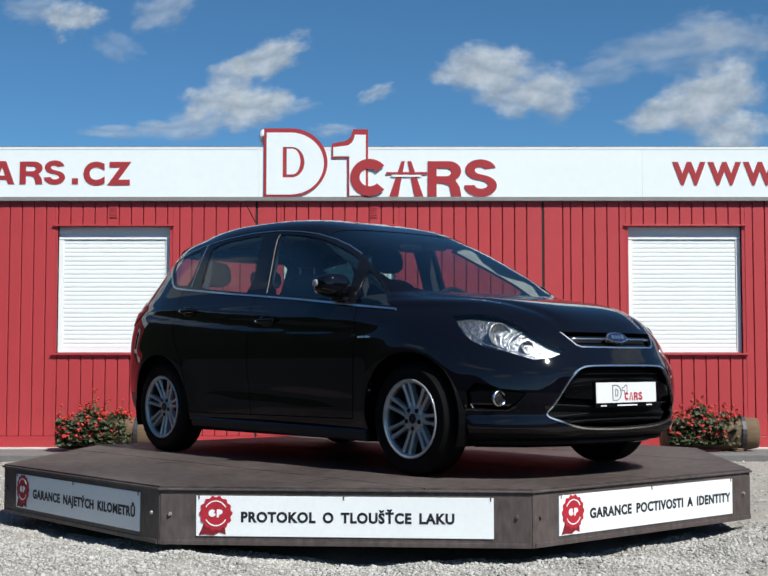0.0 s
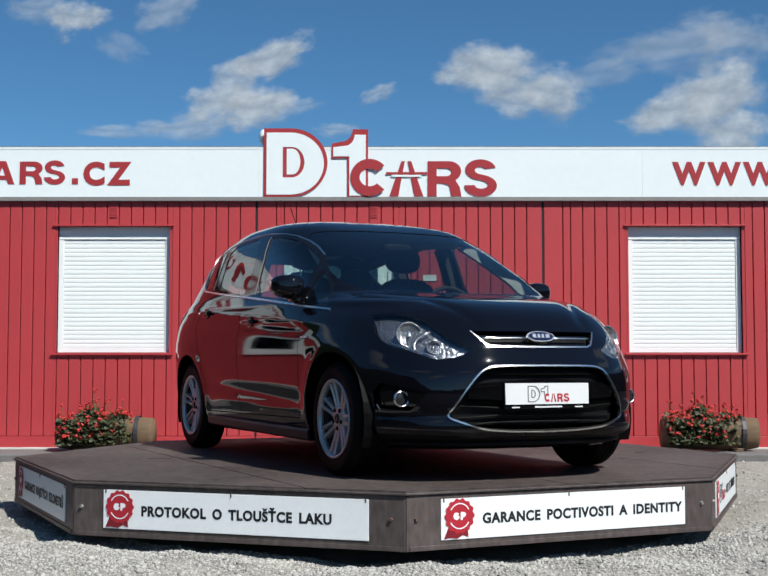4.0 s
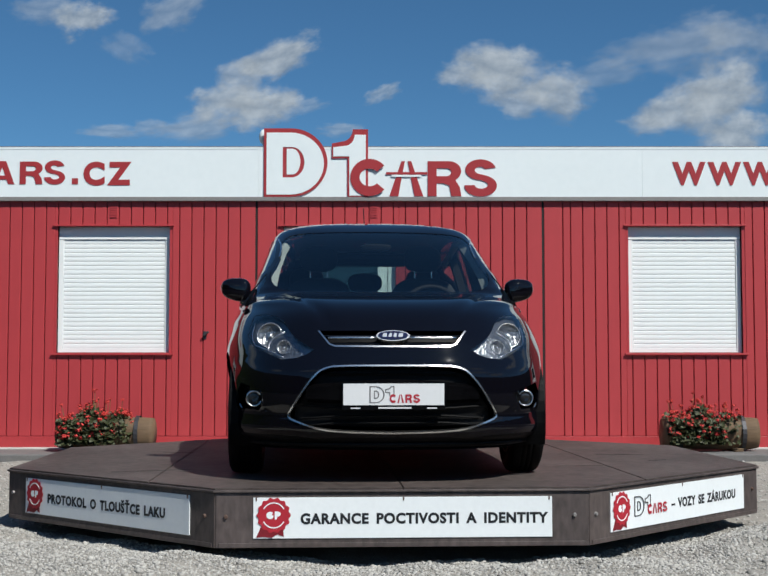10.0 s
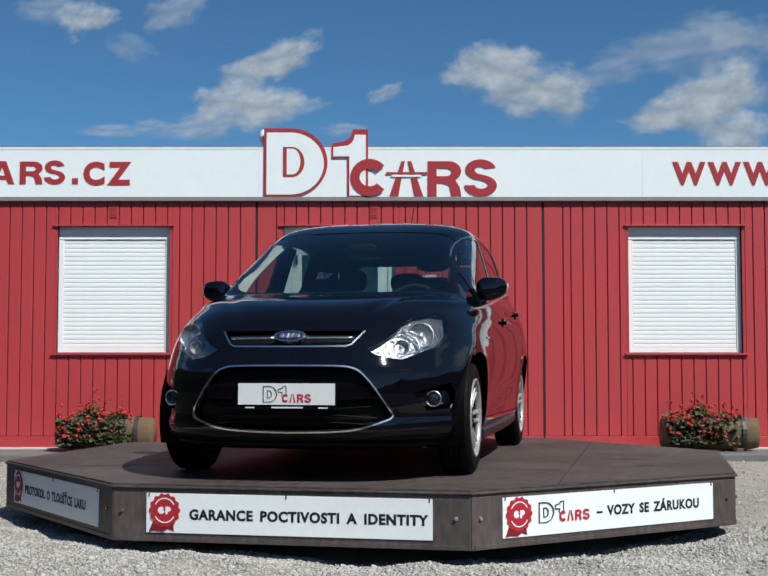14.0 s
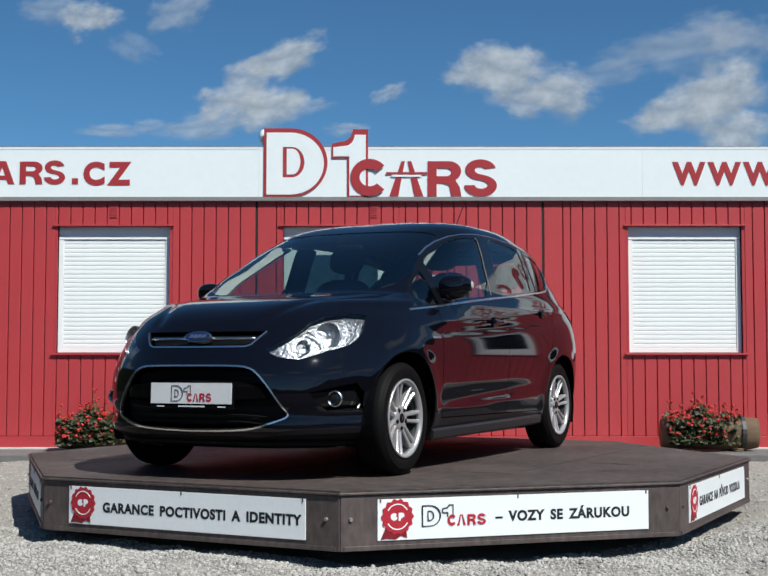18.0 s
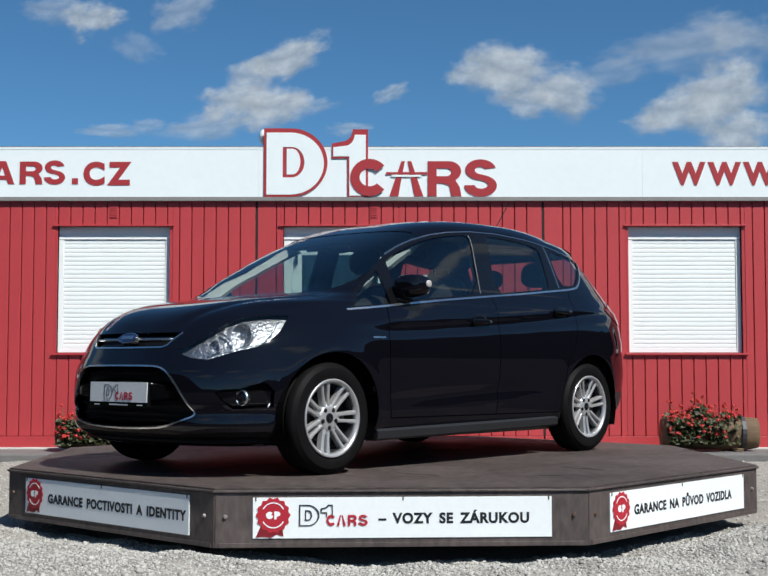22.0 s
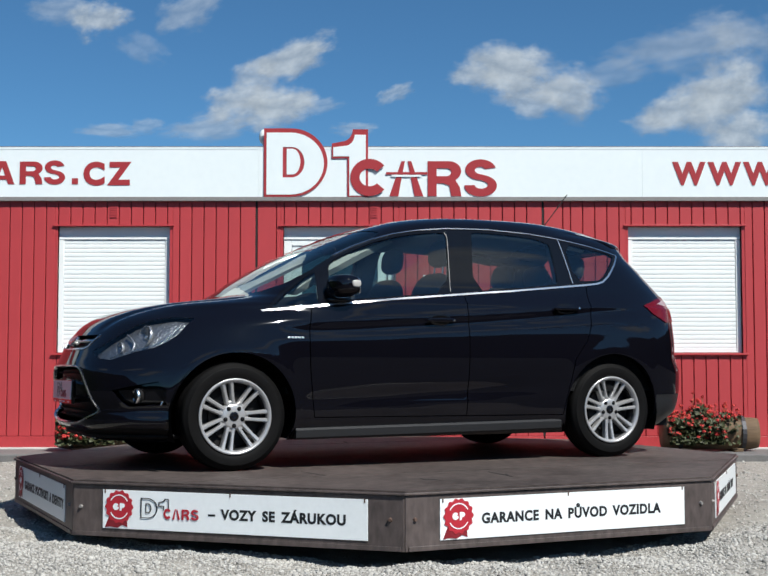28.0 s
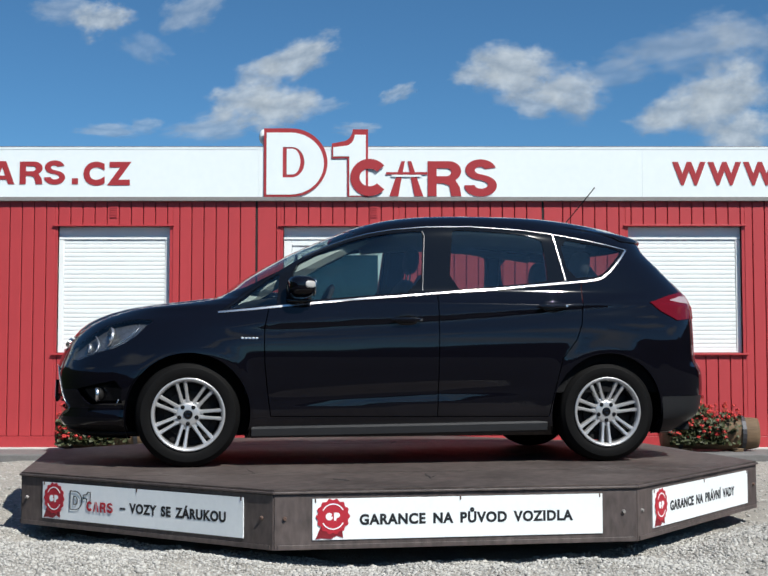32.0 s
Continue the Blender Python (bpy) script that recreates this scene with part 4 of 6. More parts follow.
def smooth_rows(zq, col):
    """Monotone cubic through one column of the level lines."""
    z = np.array([r[0] for r in BODY_ROWS])
    y = np.array([r[col] for r in BODY_ROWS])
    h = np.diff(z)
    d = np.diff(y) / h
    m = np.zeros(len(z))
    for i in range(1, len(z) - 1):
        if d[i - 1] * d[i] > 0:
            a, b = 2 * h[i] + h[i - 1], h[i] + 2 * h[i - 1]
            m[i] = (a + b) / (a / d[i - 1] + b / d[i])
    m[0], m[-1] = d[0], d[-1]
    i = np.clip(np.searchsorted(z, zq) - 1, 0, len(h) - 1)
    t = (zq - z[i]) / h[i]
    return y[i] * (1 + 2 * t) * (1 - t) ** 2 + h[i] * m[i] * t * (1 - t) ** 2 + y[i + 1] * t * t * (3 - 2 * t) + h[i] * m[i + 1] * t * t * (t - 1)


WHEEL_X, WHEEL_Y, WHEEL_R = 1.324, 0.788, 0.316
ARCH_R = 0.372


def side_relief(x, z):
    """Creases and swellings pressed into the flanks."""
    crease = 0.905 - 0.062 * x + 0.012 * x * x
    on = np.clip((1.35 - x) / 0.5, 0, 1) * np.clip((x + 2.05) / 0.35, 0, 1)
    d = -0.008 * on * np.exp(-((z - crease + 0.045) / 0.036) ** 2)
    d = d + 0.004 * on * np.exp(-((z - crease - 0.012) / 0.022) ** 2)
    low = np.clip((1.05 - x) / 0.7, 0, 1) * np.clip((x + 1.05) / 0.8, 0, 1)
    ridge = 0.385 - 0.045 * x
    d = d - 0.0095 * low * np.exp(-((z - ridge - 0.055) / 0.046) ** 2) + 0.003 * low * np.exp(-((z - ridge + 0.012) / 0.022) ** 2)
    for sx in (1, -1):
        r = np.hypot(x - sx * WHEEL_X, z - WHEEL_R)
        d = d + (0.009 if sx > 0 else 0.007) * np.exp(-((r - 0.385) / 0.06) ** 2)
    return d


def ease(a, b, v):
    u = np.clip((v - a) / (b - a), 0, 1)
    return u * u * (3 - 2 * u)


def front_relief(x, y, z):
    """Folds of the nose: the raised middle of the bonnet and the ledge along the foot of the bumper."""
    line = 0.61 - 0.30 * np.clip((x - 1.15) / 0.80, 0, 1)
    bonnet = ease(1.12, 1.25, x) * ease(0.80, 0.86, z)
    d = bonnet * (0.004 * ease(0.05, -0.05, y - line) - 0.007 * np.exp(-((y - line - 0.035) / 0.032) ** 2))
    nose = ease(1.62, 1.74, x) * ease(0.25, 0.50, y)
    d = d + 0.020 * nose * ease(0.350, 0.285, z) * ease(0.215, 0.250, z)
    d = d - 0.008 * nose * np.exp(-((z - 0.365) / 0.022) ** 2)
    return d


class Skin:
    """The body's left half as a table over (s, v): s runs from the nose round the flank to the tail, v from the sill to the roof."""

    def __init__(self, nv=340, ns=420):
        zz = np.linspace(BODY_ROWS[0][0], BODY_ROWS[-1][0], 4000)
        cols = {c: smooth_rows(zz, c) for c in range(1, 10)}
        # ease the kinks of the lower body
        dz = zz[1] - zz[0]
        k = np.arange(-150, 151) * dz
        g = np.exp(-(k / 0.022) ** 2 / 2)
        g /= g.sum()
        soft = np.clip((1.0 - zz) / 0.12, 0, 1) * np.clip((zz - 0.25) / 0.05, 0, 1)
        for c in cols:
            e = np.convolve(np.pad(cols[c], 150, mode="edge"), g, mode="valid")
            cols[c] = cols[c] * (1 - soft) + e * soft
        step = np.sqrt(np.diff(zz) ** 2 + (0.35 * np.diff(cols[1])) ** 2 + (0.25 * np.diff(cols[2])) ** 2 + np.diff(cols[3]) ** 2)
        arc_len = np.concatenate([[0], np.cumsum(step)])
        self.vmax = arc_len[-1]
        self.v = np.linspace(0, self.vmax, nv)
        self.z = np.interp(self.v, arc_len, zz)
        self.smax = 5.0
        self.s = np.linspace(0, self.smax, ns)
        self.pos = np.zeros((nv, ns, 3))
        ph = np.linspace(0, math.pi / 2, 500)
        for i, z in enumerate(self.z):
            xf, xr, w, a, b, nf, mf, nr, mr = (float(np.interp(z, zz, cols[c])) for c in range(1, 10))
            fx = a + (xf - a) * np.cos(ph) ** (2 / nf)
            fy = w * np.sin(ph) ** (2 / mf)
            # the windscreen bows forward in plan
            bow = 0.080 * ease(1.03, 1.14, z) * ease(1.56, 1.44, z)
            fx = fx - bow * (fy / w) ** 2 * (fx - a) / (xf - a)
            rx = b + (xr - b) * np.sin(ph) ** (2 / nr)
            ry = w * np.cos(ph) ** (2 / mr)
            x = np.concatenate([fx, np.linspace(a, b, 60)[1:-1], rx])
            y = np.concatenate([fy, np.full(58, w), ry])
            L = np.concatenate([[0], np.cumsum(np.hypot(np.diff(x), np.diff(y)))])
            # more even spacing between rows: blend of length along the line and length fore and aft
            u = np.linspace(0, L[-1], ns)
            px, py = np.interp(u, L, x), np.interp(u, L, y)
            relief = side_relief(px, np.full(ns, z)) * (py / max(w, 1e-3)) ** 3
            self.pos[i, :, 0], self.pos[i, :, 1], self.pos[i, :, 2] = px, py + relief * (z < 1.3), z
        self.nrm = self.normals()
        self.pos += self.nrm * front_relief(self.pos[..., 0], self.pos[..., 1], self.pos[..., 2])[..., None]
        self.nrm = self.normals()

    def normals(self):
        nv, ns = self.pos.shape[:2]
        du = np.gradient(self.pos, axis=1)
        dv = np.gradient(self.pos, axis=0)
        n = np.cross(du, dv)
        n /= np.maximum(np.linalg.norm(n, axis=-1, keepdims=True), 1e-12)
        n[:, 0, 1] = 0
        n[:, -1, 1] = 0
        n[-3:] = (0, 0, 1)
        n /= np.maximum(np.linalg.norm(n, axis=-1, keepdims=True), 1e-12)
        if n[nv // 2, ns // 2, 1] < 0:
            n = -n
        n[-3:] = (0, 0, 1)
        return n

    def at(self, sv):
        sv = np.asarray(sv, float)
        fs = np.clip(sv[:, 0] / self.smax, 0, 1) * (len(self.s) - 1)
        fv = np.clip(sv[:, 1] / self.vmax, 0, 1) * (len(self.v) - 1)
        i = np.minimum(fs.astype(int), len(self.s) - 2)
        j = np.minimum(fv.astype(int), len(self.v) - 2)
        a, b = (fs - i)[:, None], (fv - j)[:, None]
        out = []
        for tab in (self.pos, self.nrm):
            out.append((1 - a) * (1 - b) * tab[j, i] + a * (1 - b) * tab[j, i + 1] + (1 - a) * b * tab[j + 1, i] + a * b * tab[j + 1, i + 1])
        nn = out[1] / np.maximum(np.linalg.norm(out[1], axis=1, keepdims=True), 1e-9)
        return out[0], nn

    def row(self, z):
        fv = np.interp(z, self.z, np.arange(len(self.z)))
        j = min(int(fv), len(self.z) - 2)
        return (1 - fv + j) * self.pos[j] + (fv - j) * self.pos[j + 1], np.interp(z, self.z, self.v)

    def side(self, x, z):
        r, v = self.row(z)
        return (float(np.interp(-x, -r[:, 0], self.s)), float(v))

    def front(self, y, z):
        r, v = self.row(z)
        k = int(np.argmax(r[:, 1] > r[:, 1].max() * 0.985)) + 1
        return (float(np.interp(y, r[:k, 1], self.s[:k])), float(v))

    def rear(self, y, z):
        r, v = self.row(z)
        return (float(np.interp(y, r[::-1][:150, 1], self.s[::-1][:150])), float(v))


def densify(pts, step=0.02, closed=True):
    out = []
    n = len(pts)
    for i in range(n if closed else n - 1):
        a, b = pts[i], pts[(i + 1) % n]
        k = max(1, int(math.hypot(b[0] - a[0], b[1] - a[1]) / step))
        out += [(a[0] + (b[0] - a[0]) * t / k, a[1] + (b[1] - a[1]) * t / k) for t in range(k)]
    if not closed:
        out.append(pts[-1])
    return out


def rounded(pts, closed=True, rounds=2):
    """Corner cutting, to turn a coarse outline into a flowing one."""
    for _ in range(rounds):
        out = []
        n = len(pts)
        for i in range(n if closed else n - 1):
            a, b = pts[i], pts[(i + 1) % n]
            out += [(0.75 * a[0] + 0.25 * b[0], 0.75 * a[1] + 0.25 * b[1]), (0.25 * a[0] + 0.75 * b[0], 0.25 * a[1] + 0.75 * b[1])]
        if not closed:
            out = [pts[0]] + out + [pts[-1]]
        pts = out
    return pts


def ribbon(pts, width):
    """A band of that width along an open line."""
    left, right = [], []
    n = len(pts)
    for i in range(n):
        a, b = pts[max(i - 1, 0)], pts[min(i + 1, n - 1)]
        dx, dz = b[0] - a[0], b[1] - a[1]
        L = math.hypot(dx, dz) or 1
        nx, nz = -dz / L * width / 2, dx / L * width / 2
        left.append((pts[i][0] + nx, pts[i][1] + nz))
        right.append((pts[i][0] - nx, pts[i][1] - nz))
    return left + right[::-1]


def in_polygon(p, poly):
    poly = np.asarray(poly)
    x, y = p[:, 0], p[:, 1]
    c = np.zeros(len(p), bool)
    xa, ya = poly[-1]
    for xb, yb in poly:
        if ya != yb:
            hit = ((ya > y) != (yb > y)) & (x < (xb - xa) * (y - ya) / (yb - ya) + xa)
            c ^= hit
        xa, ya = xb, yb
    return c


skin = Skin()
side = lambda pts, closed=True: [skin.side(*p) for p in densify(pts, 0.02, closed)]
front = lambda pts, closed=True: [skin.front(*p) for p in densify(pts, 0.02, closed)]

BELT = [(1.147, 0.933), (0.867, 0.961), (0.628, 0.987), (0.229, 1.024), (-0.245, 1.065), (-0.569, 1.092), (-0.897, 1.124), (-1.167, 1.149), (-1.272, 1.161), (-1.330, 1.176), (-1.392, 1.218), (-1.490, 1.312), (-1.550, 1.373)]
DLO_TOP = [(-1.557, 1.378), (-1.281, 1.428), (-1.004, 1.469), (-0.805, 1.491), (-0.478, 1.507), (-0.184, 1.500), (0.039, 1.479), (0.196, 1.452), (0.352, 1.408), (0.479, 1.360), (0.604, 1.302), (0.731, 1.228), (0.842, 1.160), (0.978, 1.064), (1.148, 0.938)]
DOOR_F = [(0.841, 0.959), (0.868, 0.850), (0.872, 0.748), (0.868, 0.614), (0.850, 0.450), (0.829, 0.302)]
DOOR_B = [(-0.222, 1.056), (-0.210, 0.295)]
DOOR_R = [(-1.184, 1.143), (-1.170, 1.006), (-1.150, 0.870), (-1.113, 0.775), (-1.019, 0.655), (-0.965, 0.444), (-0.932, 0.292)]
SILL_LINE = [(.829, .302), (-.210, .295), (-.931, .290)]
HOOD_LINE = [(1.975, .803), (1.905, .808), (1.77, .873), (1.65, .895), (1.53, .902), (1.36, .930), (1.20, .965), (1.10, 1.020)]
LAMP = [(2.050, .696), (2.046, .670), (2.030, .652), (1.985, .643), (1.864, .690), (1.766, .715), (1.70, .747), (1.637, .790), (1.578, .850), (1.528, .888), (1.63, .896), (1.76, .874), (1.84, .842), (1.903, .800), (1.98, .748)]
TAIL = [(-1.644, 1.021), (-1.804, 1.068), (-1.930, 1.098), (-2.010, 1.075), (-2.042, 0.999), (-2.041, 0.925), (-1.831, 0.905), (-1.710, 0.962)]
TAIL_TOP = [(-1.80, 1.036), (-1.90, 1.066), (-1.985, 1.072), (-2.020, 1.050), (-2.034, 1.018), (-1.90, 1.022)]
GRILLE_LO = [(0, .610), (.285, .609), (.345, .600), (.390, .578), (.448, .512), (.512, .412), (.545, .356), (.537, .338), (.505, .325), (.385, .288), (.258, .270), (0, .265)]
GRILLE_UP = [(0, .794), (.385, .794), (.335, .724), (.300, .712), (0, .708)]
POCKET = [(.640, .468), (.735, .497), (.803, .520), (.826, .470), (.818, .385), (.700, .374)]
SCREEN_EDGE = [(0, 1.046), (.42, 1.047), (.55, 1.053), (.635, 1.080), (.682, 1.145), (.668, 1.245), (.640, 1.362), (.611, 1.440), (.556, 1.475), (.40, 1.488), (0, 1.494)]
REAR_SCREEN = [(0, 1.13), (.54, 1.14), (.56, 1.19), (.50, 1.40), (.46, 1.43), (0, 1.44)]
QUARTER_F = [(1.089, 0.957), (0.794, 0.984), (0.762, 1.189), (0.837, 1.145), (0.964, 1.053)]
GLASS_F = [(0.720, 1.002), (0.228, 1.047), (-0.119, 1.076), (-0.158, 1.445), (-0.148, 1.475), (0.036, 1.457), (0.192, 1.432), (0.343, 1.390), (0.470, 1.340), (0.597, 1.285), (0.667, 1.237), (0.697, 1.119)]
GLASS_R = [(-0.303, 1.088), (-0.569, 1.112), (-0.943, 1.147), (-0.962, 1.168), (-0.951, 1.405), (-0.930, 1.435), (-0.804, 1.467), (-0.478, 1.484), (-0.366, 1.483), (-0.349, 1.465)]
GLASS_Q = [(-1.061, 1.441), (-1.110, 1.181), (-1.273, 1.183), (-1.325, 1.197), (-1.383, 1.239), (-1.475, 1.328), (-1.525, 1.375), (-1.281, 1.407)]


def hood_region():
    line = [skin.side(*p) for p in densify(rounded(HOOD_LINE, False), 0.02, False)]
    top = skin.front(0, 1.041)[1]
    return [(0.0, line[0][1])] + line + [(0.0, top)]


def bumper_region(tail=False, top=0.66):
    z = top if tail else 0.638
    n = 24
    if tail:
        edge = [skin.side(-1.70, 0.18 + (z - 0.18) * i / n) for i in range(n + 1)]
        return edge + [(skin.smax, edge[-1][1]), (skin.smax, 0.0)]
    edge = [skin.side(1.690, 0.18 + (z - 0.18) * i / n) for i in range(n + 1)]
    return [(0.0, 0.0)] + edge + [(0.0, edge[-1][1])]


def arch(sx):
    c = []
    for i in range(64):
        a = 2 * math.pi * i / 64
        z = WHEEL_R + ARCH_R * math.sin(a)
        if z > BODY_ROWS[0][0]:
            c.append((sx * WHEEL_X + ARCH_R * math.cos(a), z))
    c.sort(key=lambda p: math.atan2(p[1] - 0.16, p[0] - sx * WHEEL_X))
    a, b = c[0], c[-1]
    pts = [skin.side(a[0], 0.172)] + [skin.side(*p) for p in c] + [skin.side(b[0], 0.172)]
    pts = [(pts[0][0], -0.01)] + pts + [(pts[-1][0], -0.01)]
    return pts


# what each stretch of the skin is: first match wins
REGIONS = [
    ("cut", arch(1)), ("cut", arch(-1)),
    ("belt_strip", side(ribbon(densify(BELT, 0.03, False), 0.0115))),
    ("top_strip", side(ribbon(densify(DLO_TOP[:-4], 0.03, False), 0.005))),
    ("seam", side(ribbon(DOOR_F, 0.006))), ("seam", side(ribbon(DOOR_B, 0.006))), ("seam", side(ribbon(DOOR_R, 0.006))), ("seam", side(ribbon(SILL_LINE, 0.006))),
    ("divider", side(ribbon([(-1.025, 1.462), (-1.079, 1.160)], 0.006))),
    # line along the window seal where light catches
    ("seal_glint", side(ribbon([(-.130, 1.082), (-.164, 1.440), (-.152, 1.472)], 0.0040))),
    ("quarter_pane", side(QUARTER_F)), ("front_pane", side(rounded(GLASS_F, True, 1))), ("rear_pane", side(rounded(GLASS_R, True, 1))), ("tail_pane", side(rounded(GLASS_Q, True, 1))),
    ("window_surround", side(BELT + DLO_TOP[1:-1])),
    ("windscreen", front(rounded(SCREEN_EDGE, False, 1), False)),
    ("rear_screen", [skin.rear(*p) for p in densify(REAR_SCREEN, 0.02)]),
    ("head_lens", side(LAMP)),
    ("tail_clear", side(TAIL_TOP)), ("tail_red", side(TAIL)),
    ("lower_ring", front(ribbon(rounded(GRILLE_LO, False, 2), 0.0078))),
    ("lower_grille", front(rounded(GRILLE_LO, False, 2), False)),
    ("upper_strip", front(ribbon([(0, .709), (.300, .711), (.330, .722), (.386, .792)], 0.0085))),
    ("upper_grille", front(GRILLE_UP)),
    ("fog_pocket", front(POCKET)),
    ("chin", front([(0, .178), (.62, .178), (.80, .185), (.80, .262), (.62, .262), (.50, .258), (.38, .240), (0, .240)])),
    ("hood", hood_region()),
    ("front_door", side(DOOR_F + DOOR_B[::-1])), ("rear_door", side(DOOR_B + DOOR_R[::-1])),
    ("front_bumper", bumper_region()), ("rear_foot", bumper_region(True, 0.415)), ("rear_bumper", bumper_region(True)),
]


def cut_skin():
    """One triangulation of the half skin in which every outline is an edge; the triangles sorted by region."""
    pts, edges = [], []

    def loop(poly):
        poly = densify(poly, 0.025)
        k = len(pts)
        pts.extend(Vector((min(max(a, 0.0), skin.smax), min(max(b, 0.0), skin.vmax))) for a, b in poly)
        edges.extend((k + i, k + (i + 1) % len(poly)) for i in range(len(poly)))
    loop(densify([(0, 0), (skin.smax, 0), (skin.smax, skin.vmax), (0, skin.vmax)], 0.03))
    for _, poly in REGIONS:
        loop(poly)
    h = 0.030
    for j in range(1, int(skin.vmax / h)):
        for i in range(1, int(skin.smax / h)):
            pts.append(Vector((h * (i + 0.5 * (j % 2)), h * j)))
    v, _, f, *_ = delaunay_2d_cdt(pts, edges, [], 0, 1e-5)
    sv = np.array([(p[0], p[1]) for p in v])
    tri = np.array([t for t in f if len(t) == 3])
    mid = sv[tri].mean(1)
    owner = np.full(len(tri), -1)
    for k, (_, poly) in reversed(list(enumerate(REGIONS))):
        owner[in_polygon(mid, poly)] = k
    a = sv[tri]
    area = np.abs(np.cross(a[:, 1] - a[:, 0], a[:, 2] - a[:, 0]))
    owner[area < 1e-9] = -2
    return sv, tri, owner


SV, TRI, OWNER = cut_skin()


def skin_part(name, material, parent, keys, whole=False, flip=False, lift=0.0, skirt=0.012, label="", tag=None):
    """A piece of the skin as a part: left half, right half (flip) or both in one (whole), lifted off the skin, with edges turned in."""
    ids = [k for k, (n, _) in enumerate(REGIONS) if n in keys]
    sel = np.isin(OWNER, ids) if keys != ("body",) else OWNER == -1
    t = TRI[sel]
    used, inv = np.unique(t, return_inverse=True)
    t = inv.reshape(-1, 3)
    p, n = skin.at(SV[used])
    p = p + n * lift
    # turn all triangles outwards
    e = np.cross(p[t[:, 1]] - p[t[:, 0]], p[t[:, 2]] - p[t[:, 0]])
    bad = (e * n[t].mean(1)).sum(1) < 0
    t[bad] = t[bad][:, ::-1]
    V, N, F = [], [], []

    def half(sign):
        o = len(V)
        m = np.array((1, sign, 1))
        V.extend(p * m)
        N.extend(n * m)
        tt = t if sign > 0 else t[:, ::-1]
        F.extend((tt + o).tolist())
        if skirt:
            cnt = {}
            for a, b, c in tt:
                for q in ((a, b), (b, c), (c, a)):
                    cnt[q] = cnt.get(q, 0) + 1
            rim = [q for q in cnt if (q[1], q[0]) not in cnt and not (whole and abs(p[q[0], 1]) < 1e-3 and abs(p[q[1], 1]) < 1e-3)]
            for a, b in rim:
                k = len(V)
                pa, pb = p[a] * m, p[b] * m
                na, nb = n[a] * m, n[b] * m
                out = np.cross(pb - pa, na)
                out = out / (np.linalg.norm(out) + 1e-9)
                V.extend([pa, pb, pb - nb * skirt, pa - na * skirt])
                N.extend([out] * 4)
                F.append([k + 1, k, k + 3, k + 2])
    if whole:
        half(1)
        half(-1)
    else:
        half(-1 if flip else 1)
    me = mesh_from(name, V, F, True)
    me.normals_split_custom_set_from_vertices([tuple(q) for q in N])
    ob = link_mesh(name, me, material, parent, label)
    if tag:
        ob["category"] = tag
    return ob


CAR_ON_DECK = Matrix.Rotation(5.4242956, 4, 'Z') @ Matrix.Translation((0.0055, -0.0552, DECK))
car = thing("car", Matrix.Rotation(spin(0), 4, 'Z') @ CAR_ON_DECK, "glossy black compact people carrier with silver alloy wheels", "car")


def surface(y, z, lift=0.0, where="front"):
    """Place and normal of the skin on its right or left, from the front or the side."""
    sv = skin.front(abs(y), z) if where == "front" else skin.side(y, z)
    p, n = skin.at([sv])
    p, n = Vector(p[0]), Vector(n[0])
    if where == "front" and y < 0:
        p.y, n.y = -p.y, -n.y
    return p + n * lift, n


def face_out(p, n, up=(0, 0, 1)):
    """Pose at p whose -y axis looks along n."""
    y = -n.normalized()
    x = y.cross(Vector(up)).normalized()
    z = x.cross(y)
    return Matrix.Translation(p) @ Matrix((x, y, z)).transposed().to_4x4()


def rounded_block(size, expo=4.0, nu=20, nv=12, m=None, shape=None):
    """A soft-edged block: a superellipsoid of the full sizes given."""
    bm = bmesh.new()
    rows = []

    def sgn(c, e):
        return math.copysign(abs(c) ** e, c)
    for j in range(nv + 1):
        b = -math.pi / 2 + math.pi * j / nv
        row = []
        for i in range(nu):
            a = 2 * math.pi * i / nu
            q = 2 / expo
            v = Vector((size[0] / 2 * sgn(math.cos(b), q) * sgn(math.cos(a), q), size[1] / 2 * sgn(math.cos(b), q) * sgn(math.sin(a), q), size[2] / 2 * sgn(math.sin(b), q)))
            if shape:
                v = shape(v)
            row.append(bm.verts.new(m @ v if m else v))
        rows.append(row)
    for j in range(nv):
        for i in range(nu):
            bm.faces.new([rows[j][i], rows[j][(i + 1) % nu], rows[j + 1][(i + 1) % nu], rows[j + 1][i]])
    bmesh.ops.remove_doubles(bm, verts=bm.verts, dist=1e-5)
    bmesh.ops.recalc_face_normals(bm, faces=bm.faces)
    return bm


